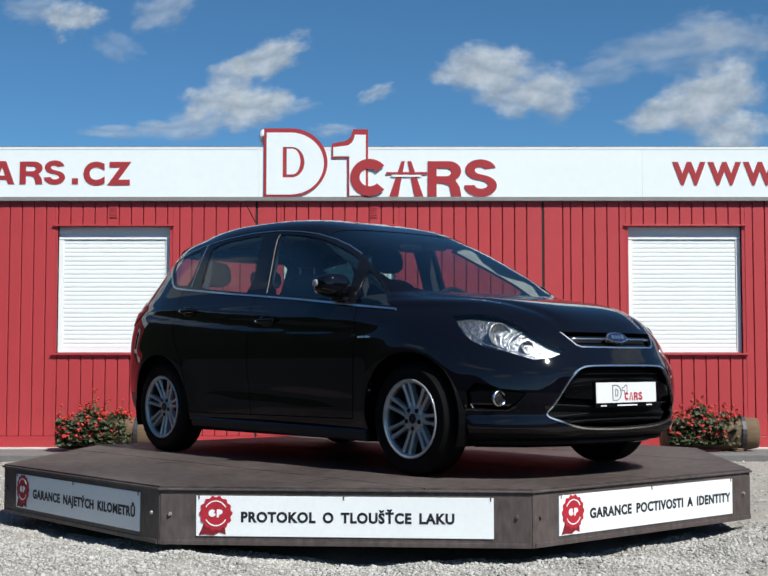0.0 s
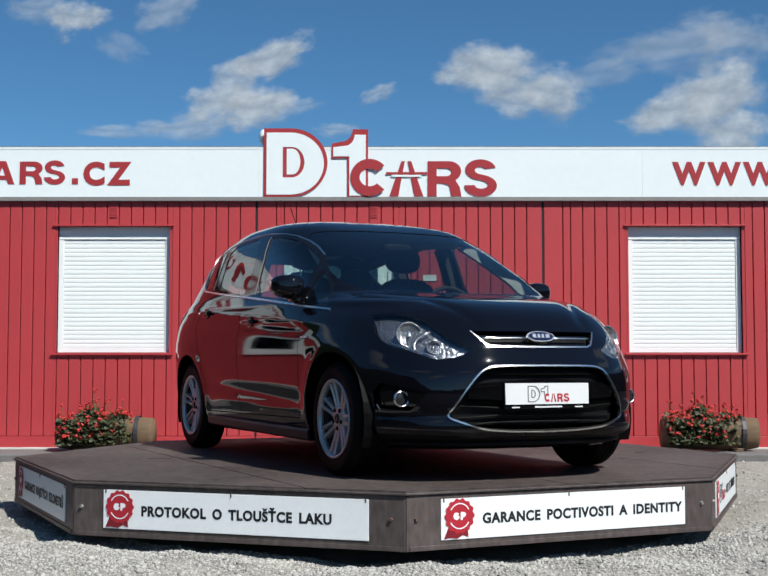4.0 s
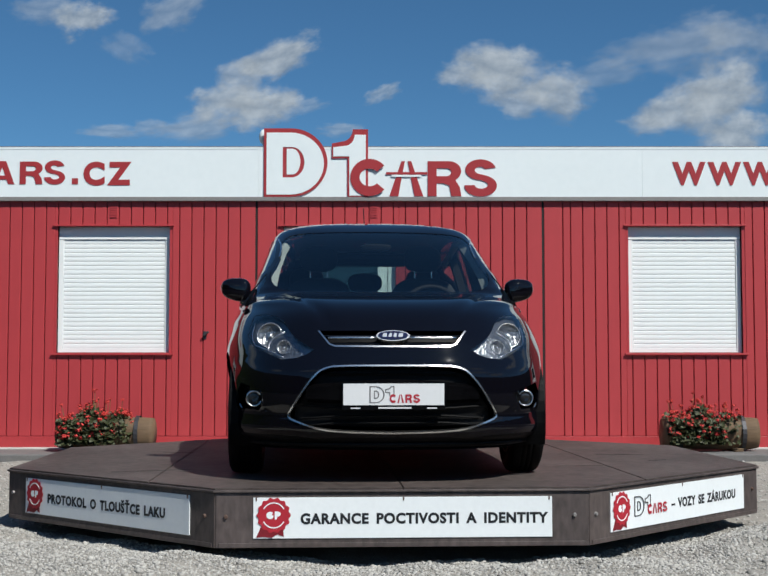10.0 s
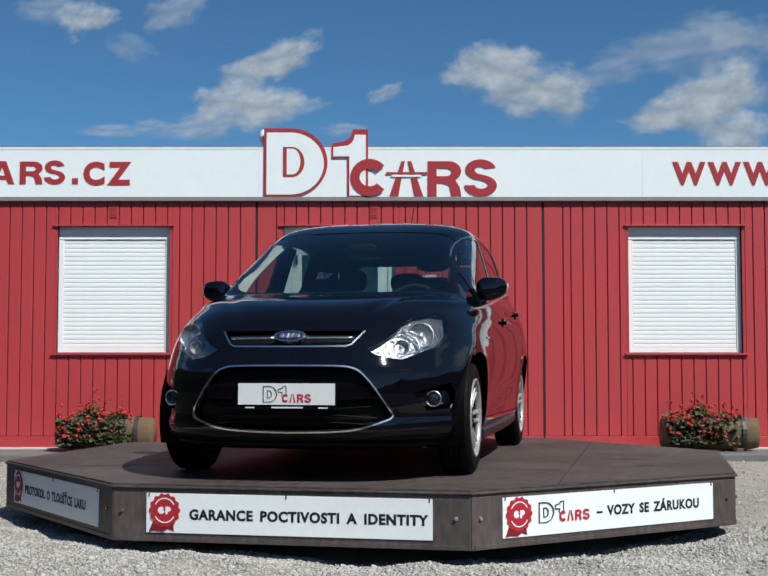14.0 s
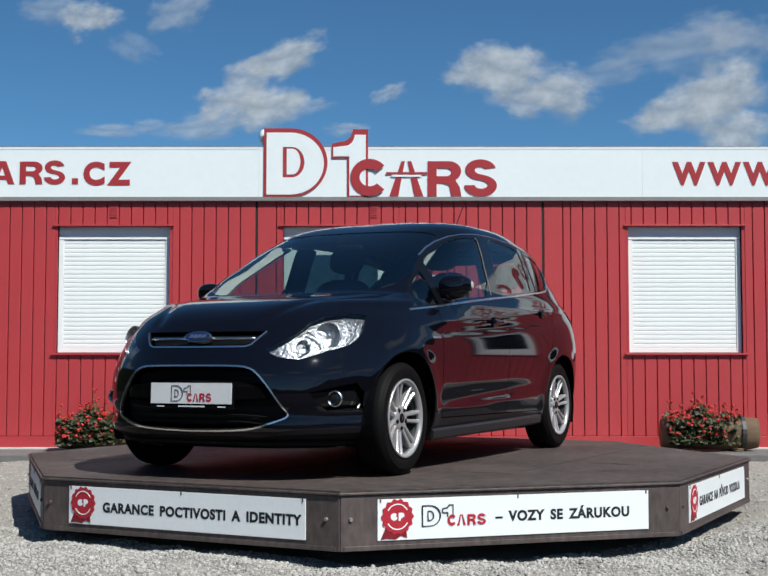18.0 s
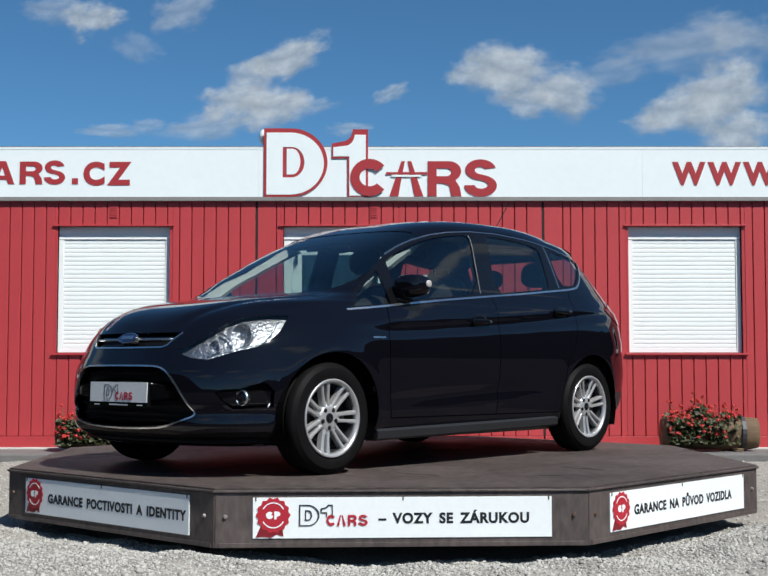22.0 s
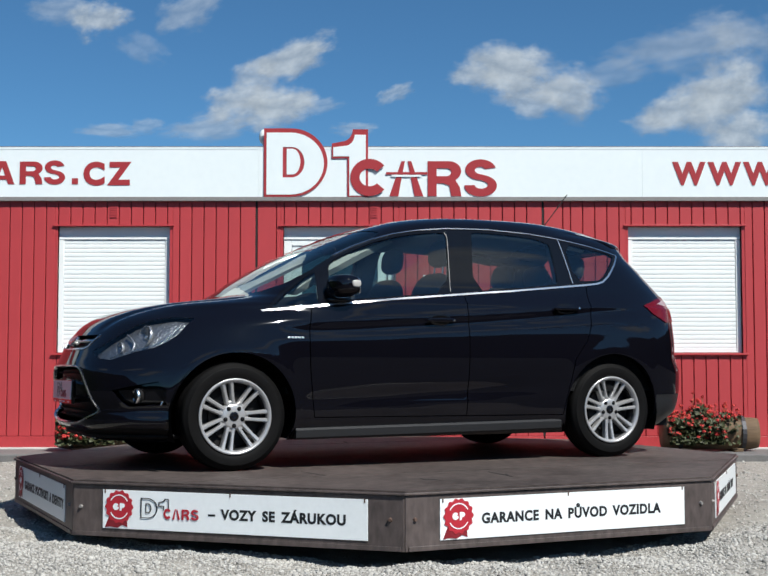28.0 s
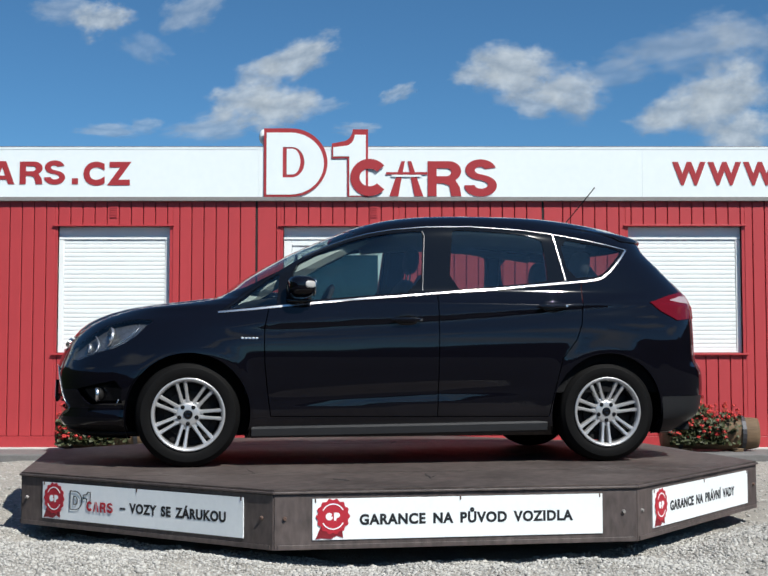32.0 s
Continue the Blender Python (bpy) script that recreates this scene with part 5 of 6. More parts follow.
def build_shell():
    skin_part("body", CAR_PAINT, car, ("body",), whole=True)
    skin_part("bonnet", CAR_PAINT, car, ("hood",), whole=True)
    skin_part("front_bumper", CAR_PAINT, car, ("front_bumper",), whole=True)
    skin_part("bumper_chin", PLASTIC, car, ("chin",), whole=True, lift=-0.004, label="black plastic lower edge of the bumper")
    skin_part("rear_bumper", CAR_PAINT, car, ("rear_bumper",), whole=True)
    skin_part("bumper_foot", SILL_PLASTIC, car, ("rear_foot",), whole=True, lift=-0.003, label="dark grey plastic foot of the rear bumper")
    skin_part("windscreen", SCREEN, car, ("windscreen",), whole=True, lift=-0.003, skirt=0, label="clear windscreen").visible_shadow = False
    skin_part("rear_screen", GLASS, car, ("rear_screen",), whole=True, lift=-0.003, skirt=0).visible_shadow = False
    skin_part("lower_grille_ring", CHROME, car, ("lower_ring",), whole=True, lift=0.006, skirt=0.02, label="chrome surround of the lower grille")
    skin_part("lower_grille_back", PLASTIC, car, ("lower_grille",), whole=True, lift=-0.055, skirt=-0.05)
    skin_part("upper_grille_strip", CHROME, car, ("upper_strip",), whole=True, lift=0.004, skirt=0.02, label="chrome strip")
    skin_part("upper_grille_back", PLASTIC, car, ("upper_grille",), whole=True, lift=-0.040, skirt=-0.038)
    for flip in (False, True):
        fd = skin_part("front_door", CAR_PAINT, car, ("front_door",), flip=flip)
        rd = skin_part("rear_door", CAR_PAINT, car, ("rear_door",), flip=flip)
        skin_part("window_strip", CHROME, car, ("belt_strip",), flip=flip, lift=0.005, skirt=0.012, label="chrome belt strip under the side windows")
        skin_part("window_top_strip", CHROME, car, ("top_strip",), flip=flip, lift=0.0015, skirt=0.005, label="thin chrome strip")
        # the glint on the rubber seal, put in as a grey strip
        skin_part("window_edge", GREY_TRIM, car, ("seal_glint",), flip=flip, lift=0.001, skirt=0.008, label="grey edge of the window frame")
        skin_part("window_divider", CHROME, car, ("divider",), flip=flip, lift=0.002, skirt=0.01)
        skin_part("window_surround", GLOSS_BLACK, car, ("window_surround",), flip=flip, lift=-0.003, skirt=0.02, label="gloss black window surround and pillars")
        for key, par in (("quarter_pane", car), ("front_pane", fd), ("rear_pane", rd), ("tail_pane", car)):
            skin_part("side_window", GLASS, par, (key,), flip=flip, lift=-0.007, skirt=0, label="tinted side window").visible_shadow = False
        # door handles over a dark dish
        s = -1 if flip else 1
        for door, x, z in ((fd, -0.012, .896), (rd, -.962, .984)):
            p, n = surface(x, z, 0.0, "side")
            p.y *= s
            n.y *= s
            m = face_out(p + n * 0.022, n)
            bm = rounded_block((0.205, 0.022, 0.030), 3.2, m=m)
            h = part("door_handle", bm, CAR_PAINT, door, smooth=True)
            m2 = face_out(p + n * 0.004, n)
            bm = rounded_block((0.150, 0.012, 0.074), 2.3, m=m2)
            part("handle_dish", bm, GLOSS_BLACK, door, smooth=True)
            bm = bmesh.new()
            bmesh.ops.create_cone(bm, segments=12, radius1=0.008, radius2=0.007, depth=0.006, cap_ends=True, matrix=face_out(p + n * 0.033 + Vector((-0.085, 0, 0)), n) @ Matrix.Rotation(math.pi / 2, 4, 'X'))
            part("lock", bm, CHROME, door)
        # sill strip
        bm = bmesh.new()
        prof = [(0.0, 0.0), (0.014, 0.012), (0.018, 0.055), (0.006, 0.068), (-0.05, 0.068), (-0.05, 0.0)]
        rows = []
        for i in range(13):
            t = i / 12
            x = .944 - 1.867 * t
            zb = .172 + .022 * t
            yb = 0.862 + 0.018 * math.sin(math.pi * t)
            rows.append([bm.verts.new((x, s * (yb + a), zb + b)) for a, b in prof])
        for i in range(12):
            for k in range(6):
                bm.faces.new([rows[i][k], rows[i][(k + 1) % 6], rows[i + 1][(k + 1) % 6], rows[i + 1][k]])
        bm.faces.new(rows[0])
        bm.faces.new(rows[-1][::-1])
        bmesh.ops.recalc_face_normals(bm, faces=bm.faces)
        part("sill_strip", bm, SILL_PLASTIC, car, "dark grey plastic sill strip")
        # badge of plain bars on the wing
        for k in range(5):
            p, n = surface(1.005 - 0.022 * k, .775, 0.003, "side")
            p.y *= s
            n.y *= s
            part("wing_badge", rounded_block((0.017, 0.004, 0.012), 5, 8, 6, face_out(p, n)), CHROME, car)


def build_front():
    # emblem and bars of the upper grille
    p0, n0 = surface(0, .760, 0.012)
    m = face_out(p0, n0)
    el = [(0.088 * math.cos(2 * math.pi * i / 40), 0.034 * math.sin(2 * math.pi * i / 40)) for i in range(40)]
    badge = part("badge", slab(el, 0.03, m=m), CHROME, car, "oval badge with chrome rim")
    el2 = [(a * 0.885, b * 0.80) for a, b in el]
    part("badge_field", slab(el2, 0.004, m=m @ Matrix.Translation((0, -0.004, 0))), BADGE_BLUE, badge)
    for x0, x1 in ((-0.056, -0.030), (-0.025, -0.005), (0.0, 0.020), (0.025, 0.054)):
        part("badge_mark", slab([(x0, -0.012), (x1 - 0.004, -0.012), (x1, 0.012), (x0 + 0.006, 0.012)], 0.002, m=m @ Matrix.Translation((0, -0.006, 0))), CHROME, badge)
    for s in (-1, 1):
        pts = []
        for i in range(10):
            y = s * (0.088 + 0.25 * i / 9)
            p, n = surface(y, .760, -0.008)
            pts.append(p)
        part("grille_bar", tube(pts, 0.0075, 8), CHROME, car, "chrome grille bar", smooth=True)
    # slats of the grilles
    for z, half in ((.735, .315), (.782, .365)):
        pts = [surface(half * (i / 12 * 2 - 1), z, -0.028)[0] for i in range(13)]
        part("grille_slat", tube(pts, 0.006, 6), GLOSS_BLACK, car)
    for z, half in ((.572, .36), (.385, .49), (.345, .49), (.305, .40)):
        pts = [surface(half * (i / 14 * 2 - 1), z, -0.040)[0] for i in range(15)]
        part("grille_slat", tube(pts, 0.006, 6), RUBBER, car)
    # body-coloured beam across the lower grille, behind the plate
    bm = bmesh.new()
    rows = []
    for i in range(15):
        y = 0.455 * (i / 14 * 2 - 1)
        q = 1 - abs(y) / 0.47
        lo, hi = .400 + 0.02 * (1 - q), .545 - 0.03 * (1 - q)
        rows.append([bm.verts.new(surface(y, z, -d)[0]) for z, d in ((lo, 0.035), (lo + 0.02, 0.014), (hi - 0.02, 0.014), (hi, 0.035))])
    for i in range(14):
        for k in range(3):
            bm.faces.new([rows[i][k], rows[i][k + 1], rows[i + 1][k + 1], rows[i + 1][k]])
    bmesh.ops.solidify(bm, geom=list(bm.faces), thickness=0.01)
    bmesh.ops.recalc_face_normals(bm, faces=bm.faces)
    part("grille_beam", bm, GLOSS_BLACK, car)
    # plate in its holder
    p, n = surface(0, .462, -0.008)
    m = Matrix.Translation((p.x, 0, 0)) @ face_out(Vector((0, 0, .462)), Vector((1, 0, 0.03)))
    holder = part("plate_holder", slab([(-0.266, -0.078), (0.266, -0.078), (0.266, 0.060), (-0.266, 0.060)], 0.020, m=m @ Matrix.Translation((0, 0.004, 0))), GLOSS_BLACK, car, "black plate holder with a white plate")
    plate = part("plate", slab([(-0.260, -0.054), (0.260, -0.054), (0.260, 0.057), (-0.260, 0.057)], 0.004, m=m), PLATE, holder)
    before = set(bpy.data.objects)
    small_emblem(holder, -0.125, -0.042, 0.085, 0.265, PRINT_GREY, SEAL_RED, y=-0.002)
    for o in set(bpy.data.objects) - before:
        o.matrix_local = m
    for x0, x1, h in ((-0.222, -0.172, .006), (-0.08, 0.09, .008), (0.172, 0.222, .006)):
        part("plate_print", slab([(x0, -0.072), (x1, -0.072), (x1, -0.072 + h), (x0, -0.072 + h)], 0.001, m=m @ Matrix.Translation((0, 0.002, 0))), PLATE, holder)
    # lower lip
    pts = [surface(0.78 * (i / 20 * 2 - 1), .205, 0.002)[0] for i in range(21)]
    part("front_lip", tube(pts, 0.012, 8), PLASTIC, car, "black plastic lip", smooth=True)
    for s in (-1, 1):
        flip = s < 0
        # headlamp: housing, bowls, bulbs, lens
        lamp = skin_part("headlamp", LAMP_BODY, car, ("head_lens",), flip=flip, lift=-0.034, skirt=-0.031, label="clear headlamp with chrome bowls")
        skin_part("lens", LENS, lamp, ("head_lens",), flip=flip, lift=-0.001, skirt=0).visible_shadow = False
        for (x, z, r, dep) in ((1.945, .716, .036, 0.016), (1.815, .783, .066, 0.012)):
            p, n = surface(x, z, -dep, "side")
            p.y *= s
            n.y *= s
            ax = (n * 0.45 + Vector((1, 0, 0)) * 0.75).normalized()
            m = face_out(p, ax)
            # bowl pressed in upright flutes
            bm = bmesh.new()
            k = 15
            cols = []
            for i in range(k):
                u = (2 * i / (k - 1) - 1) * r * 0.96
                hgt = math.sqrt(max(r * r - u * u, 1e-7))
                lift = 0.0022 if i % 2 else 0.0
                cols.append([bm.verts.new(m @ Vector((u, 0.030 - 0.020 * ((u * u + (hgt * w) ** 2) / (r * r)) - lift, hgt * w))) for w in (-1, -0.75, -0.4, 0, 0.4, 0.75, 1)])
            for c1, c2 in zip(cols, cols[1:]):
                for j in range(6):
                    bm.faces.new([c1[j], c2[j], c2[j + 1], c1[j + 1]])
            bmesh.ops.solidify(bm, geom=list(bm.faces), thickness=0.002)
            bmesh.ops.recalc_face_normals(bm, faces=bm.faces)
            part("bowl", bm, REFLECTOR, lamp)
            bm = lathe([(r * 0.97, 0.004), (r, 0.001), (r * 1.05, 0.002), (r * 1.07, 0.020), (r * 0.98, 0.020)], 28)
            bmesh.ops.transform(bm, matrix=m, verts=bm.verts)
            part("collar", bm, REFLECTOR, lamp, smooth=True)
            bm = lathe([(.0005, 0.006), (r * 0.16, 0.008), (r * 0.20, 0.014), (r * 0.20, 0.028), (.0005, 0.028)], 14)
            bmesh.ops.transform(bm, matrix=m, verts=bm.verts)
            part("bulb_cap", bm, CHROME, lamp, smooth=True)
        # bright bezel inside the edge of the lens
        edge = [surface(x, z, -0.006, "side")[0] for x, z in densify([(1.985, .655), (1.866, .700), (1.772, .725), (1.722, .755), (1.668, .797), (1.615, .848)], 0.03, False)]
        part("bezel", tube([(q.x, q.y * s, q.z) for q in edge], 0.0035, 6), CHROME, lamp, smooth=True)
        # upright fin between the two bowls
        fin = [surface(1.888 - 0.022 * math.sin(math.pi * k / 6), .690 + 0.105 * k / 6, -0.010, "side")[0] for k in range(7)]
        part("fin", tube([(q.x, q.y * s, q.z) for q in fin], 0.006, 6), REFLECTOR, lamp, smooth=True)
        # tail lamp
        tl = skin_part("tail_lamp", TAIL_RED, car, ("tail_red",), flip=flip, lift=0.006, skirt=0.02, label="red tail lamp with a clear upper part")
        skin_part("clear_part", TAIL_CLEAR, tl, ("tail_clear",), flip=flip, lift=0.007, skirt=0.02)
        # fog lamp in its pocket
        pk = skin_part("fog_pocket", GLOSS_BLACK, car, ("fog_pocket",), flip=flip, lift=-0.035, skirt=-0.033)
        p, n = surface(s * .732, .436, -0.006)
        m = face_out(p + Vector((-0.010, 0, 0)), Vector((1, 0.06 * s, 0)).normalized())
        fog = part("fog_lamp", rounded_block((0.074, 0.05, 0.074), 2.2, m=m @ Matrix.Translation((0, 0.02, 0))), BRAKE, car, "round fog lamp with chrome ring", smooth=True)
        bm = lathe([(0.036, -0.004), (0.041, -0.006), (0.045, 0.002), (0.043, 0.02), (0.036, 0.02)], 28)
        bmesh.ops.transform(bm, matrix=m, verts=bm.verts)
        part("ring", bm, CHROME, fog, smooth=True)
        bm = lathe([(0.001, -0.008), (0.024, -0.006), (0.036, 0.0), (0.036, 0.004), (0.001, 0.004)], 24)
        bmesh.ops.transform(bm, matrix=m, verts=bm.verts)
        part("lens", bm, LENS, fog, smooth=True)
        pts = [surface(s * y, z, -0.004)[0] for y, z in ((.660, .370), (.735, .362), (.795, .372), (.812, .405))]
        part("fog_strip", tube(pts, 0.005, 6), CHROME, car, "small chrome strip", smooth=True)
        # wing mirror
        def shape(v):
            k = v.y / 0.095
            v = v.copy()
            v.z *= 1.0 - 0.16 * k - 0.06 * k * k
            v.x += -0.020 * (k + 1)
            v.z += 0.010 * k
            return v
        m = pose(.672, 0.897, 1.088)
        bm = rounded_block((0.155, 0.190, 0.145), 3.0, 28, 16, m, shape)
        bmesh.ops.scale(bm, vec=(1, s, 1), verts=bm.verts)
        bmesh.ops.recalc_face_normals(bm, faces=bm.faces)
        mi = part("wing_mirror", bm, CAR_PAINT, car, "glossy black wing mirror", smooth=True)
        bm = rounded_block((0.16, 0.075, 0.034), 3.0, m=pose(.655, s * 0.835, 1.008))
        part("foot", bm, GLOSS_BLACK, mi, smooth=True)
        bm = rounded_block((0.012, 0.150, 0.105), 4.0, m=pose(.574, s * 0.890, 1.090, 0, 0, s * 6))
        part("mirror_glass", bm, CHROME, mi, smooth=True)
        bm = rounded_block((0.066, 0.022, 0.044), 2.8, m=pose(.602, s * 0.983, 1.102, 0, 0, s * 14))
        part("indicator", bm, INDICATOR, mi, "clear indicator", smooth=True)
    # aerial
    part("aerial", tube([(-1.32, 0, 1.585), (-1.45, 0, 1.735), (-1.575, 0, 1.885)], 0.004, 6), PLASTIC, car)
    part("aerial_base", rounded_block((0.09, 0.05, 0.04), 2.4, m=pose(-1.30, 0, 1.59)), PLASTIC, car, smooth=True)
    # lip of the roof over the tailgate
    bm = bmesh.new()
    rows = []
    for i in range(25):
        y = 0.60 * (i / 12 - 1)
        pts = []
        for z, off in ((1.530, 0.002), (1.500, 0.006), (1.478, 0.018), (1.462, 0.026), (1.446, 0.022), (1.425, -0.004)):
            p, n = skin.at([skin.rear(abs(y), z)])
            q = Vector(p[0]) + Vector((-off, 0, 0))
            pts.append(bm.verts.new((q.x, y, q.z)))
        rows.append(pts)
    for r0, r1 in zip(rows, rows[1:]):
        for k in range(5):
            bm.faces.new([r0[k], r1[k], r1[k + 1], r0[k + 1]])
    bmesh.ops.recalc_face_normals(bm, faces=bm.faces)
    bmesh.ops.solidify(bm, geom=list(bm.faces), thickness=0.006)
    part("roof_spoiler", bm, CAR_PAINT, car, smooth=True)
    # pale trim inside the windscreen pillars
    for s in (-1, 1):
        bm = bmesh.new()
        line = [(.694, 1.070), (.690, 1.15), (.674, 1.25), (.645, 1.36), (.612, 1.440)]
        rows = []
        for y, z in densify(line, 0.03, False):
            p, n = surface(y, z, -0.020)
            q = p + Vector((-0.095, -0.046, -0.004))
            sec = (p + Vector((0.0, 0.004, 0.0)), p, p.lerp(q, 0.5) + Vector((0.006, 0.002, 0)), q, q + Vector((-0.03, 0.012, -0.01)), p + Vector((-0.05, 0.002, -0.01)))
            rows.append([bm.verts.new((c.x, s * c.y, c.z)) for c in sec])
        for i in range(len(rows) - 1):
            for k in range(6):
                bm.faces.new([rows[i][k], rows[i][(k + 1) % 6], rows[i + 1][(k + 1) % 6], rows[i + 1][k]])
        bm.faces.new(rows[0])
        bm.faces.new(rows[-1][::-1])
        bmesh.ops.recalc_face_normals(bm, faces=bm.faces)
        part("pillar_trim", bm, HEADLINER, car, "pale grey inner pillar trim")


def build_wheel(x, s):
    """One wheel with outer face to +y for the left side."""
    turn = 0 if s > 0 else 180
    w = new("wheel")
    w.parent = car
    w.matrix_local = pose(x, s * WHEEL_Y, WHEEL_R, 0, 0, turn)
    if "tyre" not in WHEEL_MESH:
        tyre = [(.214, -.085), (.222, -.098), (.255, -.107), (.285, -.104), (.303, -.094), (.3125, -.078), (.3155, -.046), (.3155, -.037), (.309, -.035), (.309, -.029), (.316, -.027), (.316, -.005), (.310, -.004), (.310, .004), (.316, .005),
                (.316, .027), (.309, .029), (.309, .035), (.3155, .037), (.3155, .046), (.3125, .078), (.303, .094), (.285, .104), (.2845, .1055), (.280, .1060), (.255, .107), (.232, .103), (.222, .098), (.214, .085)]
        tyre = [(r, h * 0.885) for r, h in tyre]
        bm = lathe(tyre, 72)
        WHEEL_MESH["tyre"] = part("tyre", bm, RUBBER, w, smooth=True).data
        bm = lathe([(.216, .082), (.2215, .090), (.2215, .0955), (.216, .0985), (.209, .0965), (.201, .088), (.195, .066), (.204, .064), (.212, .076)], 64)
        WHEEL_MESH["rim"] = part("rim", bm, ALLOY, w, smooth=True).data
        # barrel behind the lip, painted dark as if in shade
        bm = lathe([(.2015, .063), (.196, .056), (.192, .020), (.190, -.085), (.205, -.09), (.214, -.085), (.206, .0), (.206, .062)], 64)
        WHEEL_MESH["barrel"] = part("barrel", bm, SHADED_BARREL, w, "inner barrel of the wheel, its shade painted dark", smooth=True).data
        bm = bmesh.new()
        for k in range(7):
            for q in (-1, 1):
                rot = Matrix.Rotation(2 * math.pi * k / 7 - math.pi / 2, 4, 'Y')
                sec = []
                for t in range(9):
                    u = t / 8
                    r = 0.064 + 0.146 * u
                    off = q * (0.0155 + 0.0115 * u)
                    hw = 0.0118 - 0.0020 * math.sin(math.pi * min(u, 0.9) / 0.9) + 0.003 * max(0.0, u - 0.85) / 0.15
                    top = 0.063 + 0.024 * u - 0.003 * math.sin(math.pi * u)
                    ring = [(off - hw * 1.1, top - 0.040), (off - hw, top - 0.007), (off - hw * 0.55, top), (off + hw * 0.55, top), (off + hw, top - 0.007), (off + hw * 1.1, top - 0.040)]
                    sec.append([bm.verts.new(rot @ Vector((cx_, cy_, r))) for cx_, cy_ in ring])
                for t in range(8):
                    for j in range(6):
                        bm.faces.new([sec[t][j], sec[t][(j + 1) % 6], sec[t + 1][(j + 1) % 6], sec[t + 1][j]])
                bm.faces.new(sec[0])
                bm.faces.new(sec[-1][::-1])
            # web that joins the pair at the hub
            web = Matrix.Rotation(2 * math.pi * k / 7 - math.pi / 2, 4, 'Y')
            add_box(bm, -0.015, 0.015, 0.020, 0.056, 0.060, 0.092, 0.004, web)
        bmesh.ops.recalc_face_normals(bm, faces=bm.faces)
        WHEEL_MESH["spokes"] = part("spokes", bm, ALLOY, w).data
        bm = lathe([(.001, .066), (.030, .068), (.060, .067), (.070, .063), (.080, .050), (.082, .030), (.001, .020)], 40)
        WHEEL_MESH["hub"] = part("hub", bm, ALLOY, w, smooth=True).data
        bm = lathe([(.001, .077), (.021, .076), (.028, .071), (.028, .060), (.001, .060)], 28)
        WHEEL_MESH["hub_cap"] = part("hub_cap", bm, GLOSS_BLACK, w, smooth=True).data
        bm = lathe([(.001, .0745), (.0070, .0745), (.0110, .0715), (.0128, .0695), (.0132, .064), (.0132, .050), (.001, .050)], 14)
        me = part("wheel_nut", bm, PLASTIC, w).data
        WHEEL_MESH["wheel_nut"] = me
        w.children[-1].matrix_local = pose(0, 0, 0)
        for o in [o for o in w.children if o.name.startswith("wheel_nut")]:
            bpy.data.objects.remove(o)
        bm = lathe([(.001, .018), (.140, .018), (.142, .004), (.186, .002), (.186, -.006), (.001, -.006)], 36)
        bm2 = part("brake_disc", bm, BRAKE, w)
        WHEEL_MESH["brake_disc"] = bm2.data
        bm = lathe([(.001, -.06), (.188, -.06), (.188, -.075), (.001, -.075)], 36)
        WHEEL_MESH["inner_disc"] = part("inner_disc", bm, PLASTIC, w).data
    else:
        for k in ("tyre", "rim", "barrel", "spokes", "hub", "hub_cap", "brake_disc", "inner_disc"):
            o = new(k, WHEEL_MESH[k])
            o.parent = w
    for o in w.children:
        if o.name.startswith("spokes"):
            o.matrix_local = Matrix.Rotation(radians(0 if x > 0 else 11), 4, 'Y')
    for k in range(5):
        o = new("wheel_nut", WHEEL_MESH["wheel_nut"])
        o.parent = w
        a = math.radians(270 + 72 * k)
        o.location = (0.054 * math.cos(a), 0, 0.054 * math.sin(a))


WHEEL_MESH = {}


def build_seat(name, x, y, w, back, head, z0=.50):
    seat = new(name)
    seat.parent = car
    seat.matrix_local = pose(x, y, 0)
    part("cushion", rounded_block((0.52, w, 0.16), 3.5, m=pose(0.05, 0, z0 + 0.05, 0, -6, 0)), CLOTH, seat, smooth=True)
    part("backrest", rounded_block((0.15, w * 0.97, back), 3.2, m=pose(-0.26 - back * 0.13, 0, z0 + 0.08 + back / 2, 0, -14, 0)), CLOTH, seat, smooth=True)
    zt = z0 + 0.08 + back
    xb = -0.26 - back * 0.27
    part("headrest", rounded_block((0.10, 0.27, head), 2.8, m=pose(xb - 0.02, 0, zt + 0.035 + head / 2, 0, -8, 0)), CLOTH, seat, smooth=True)
    for q in (-0.06, 0.06):
        part("headrest_post", tube([(xb, q, zt - 0.05), (xb - 0.01, q, zt + 0.08)], 0.006, 6), CHROME, seat)


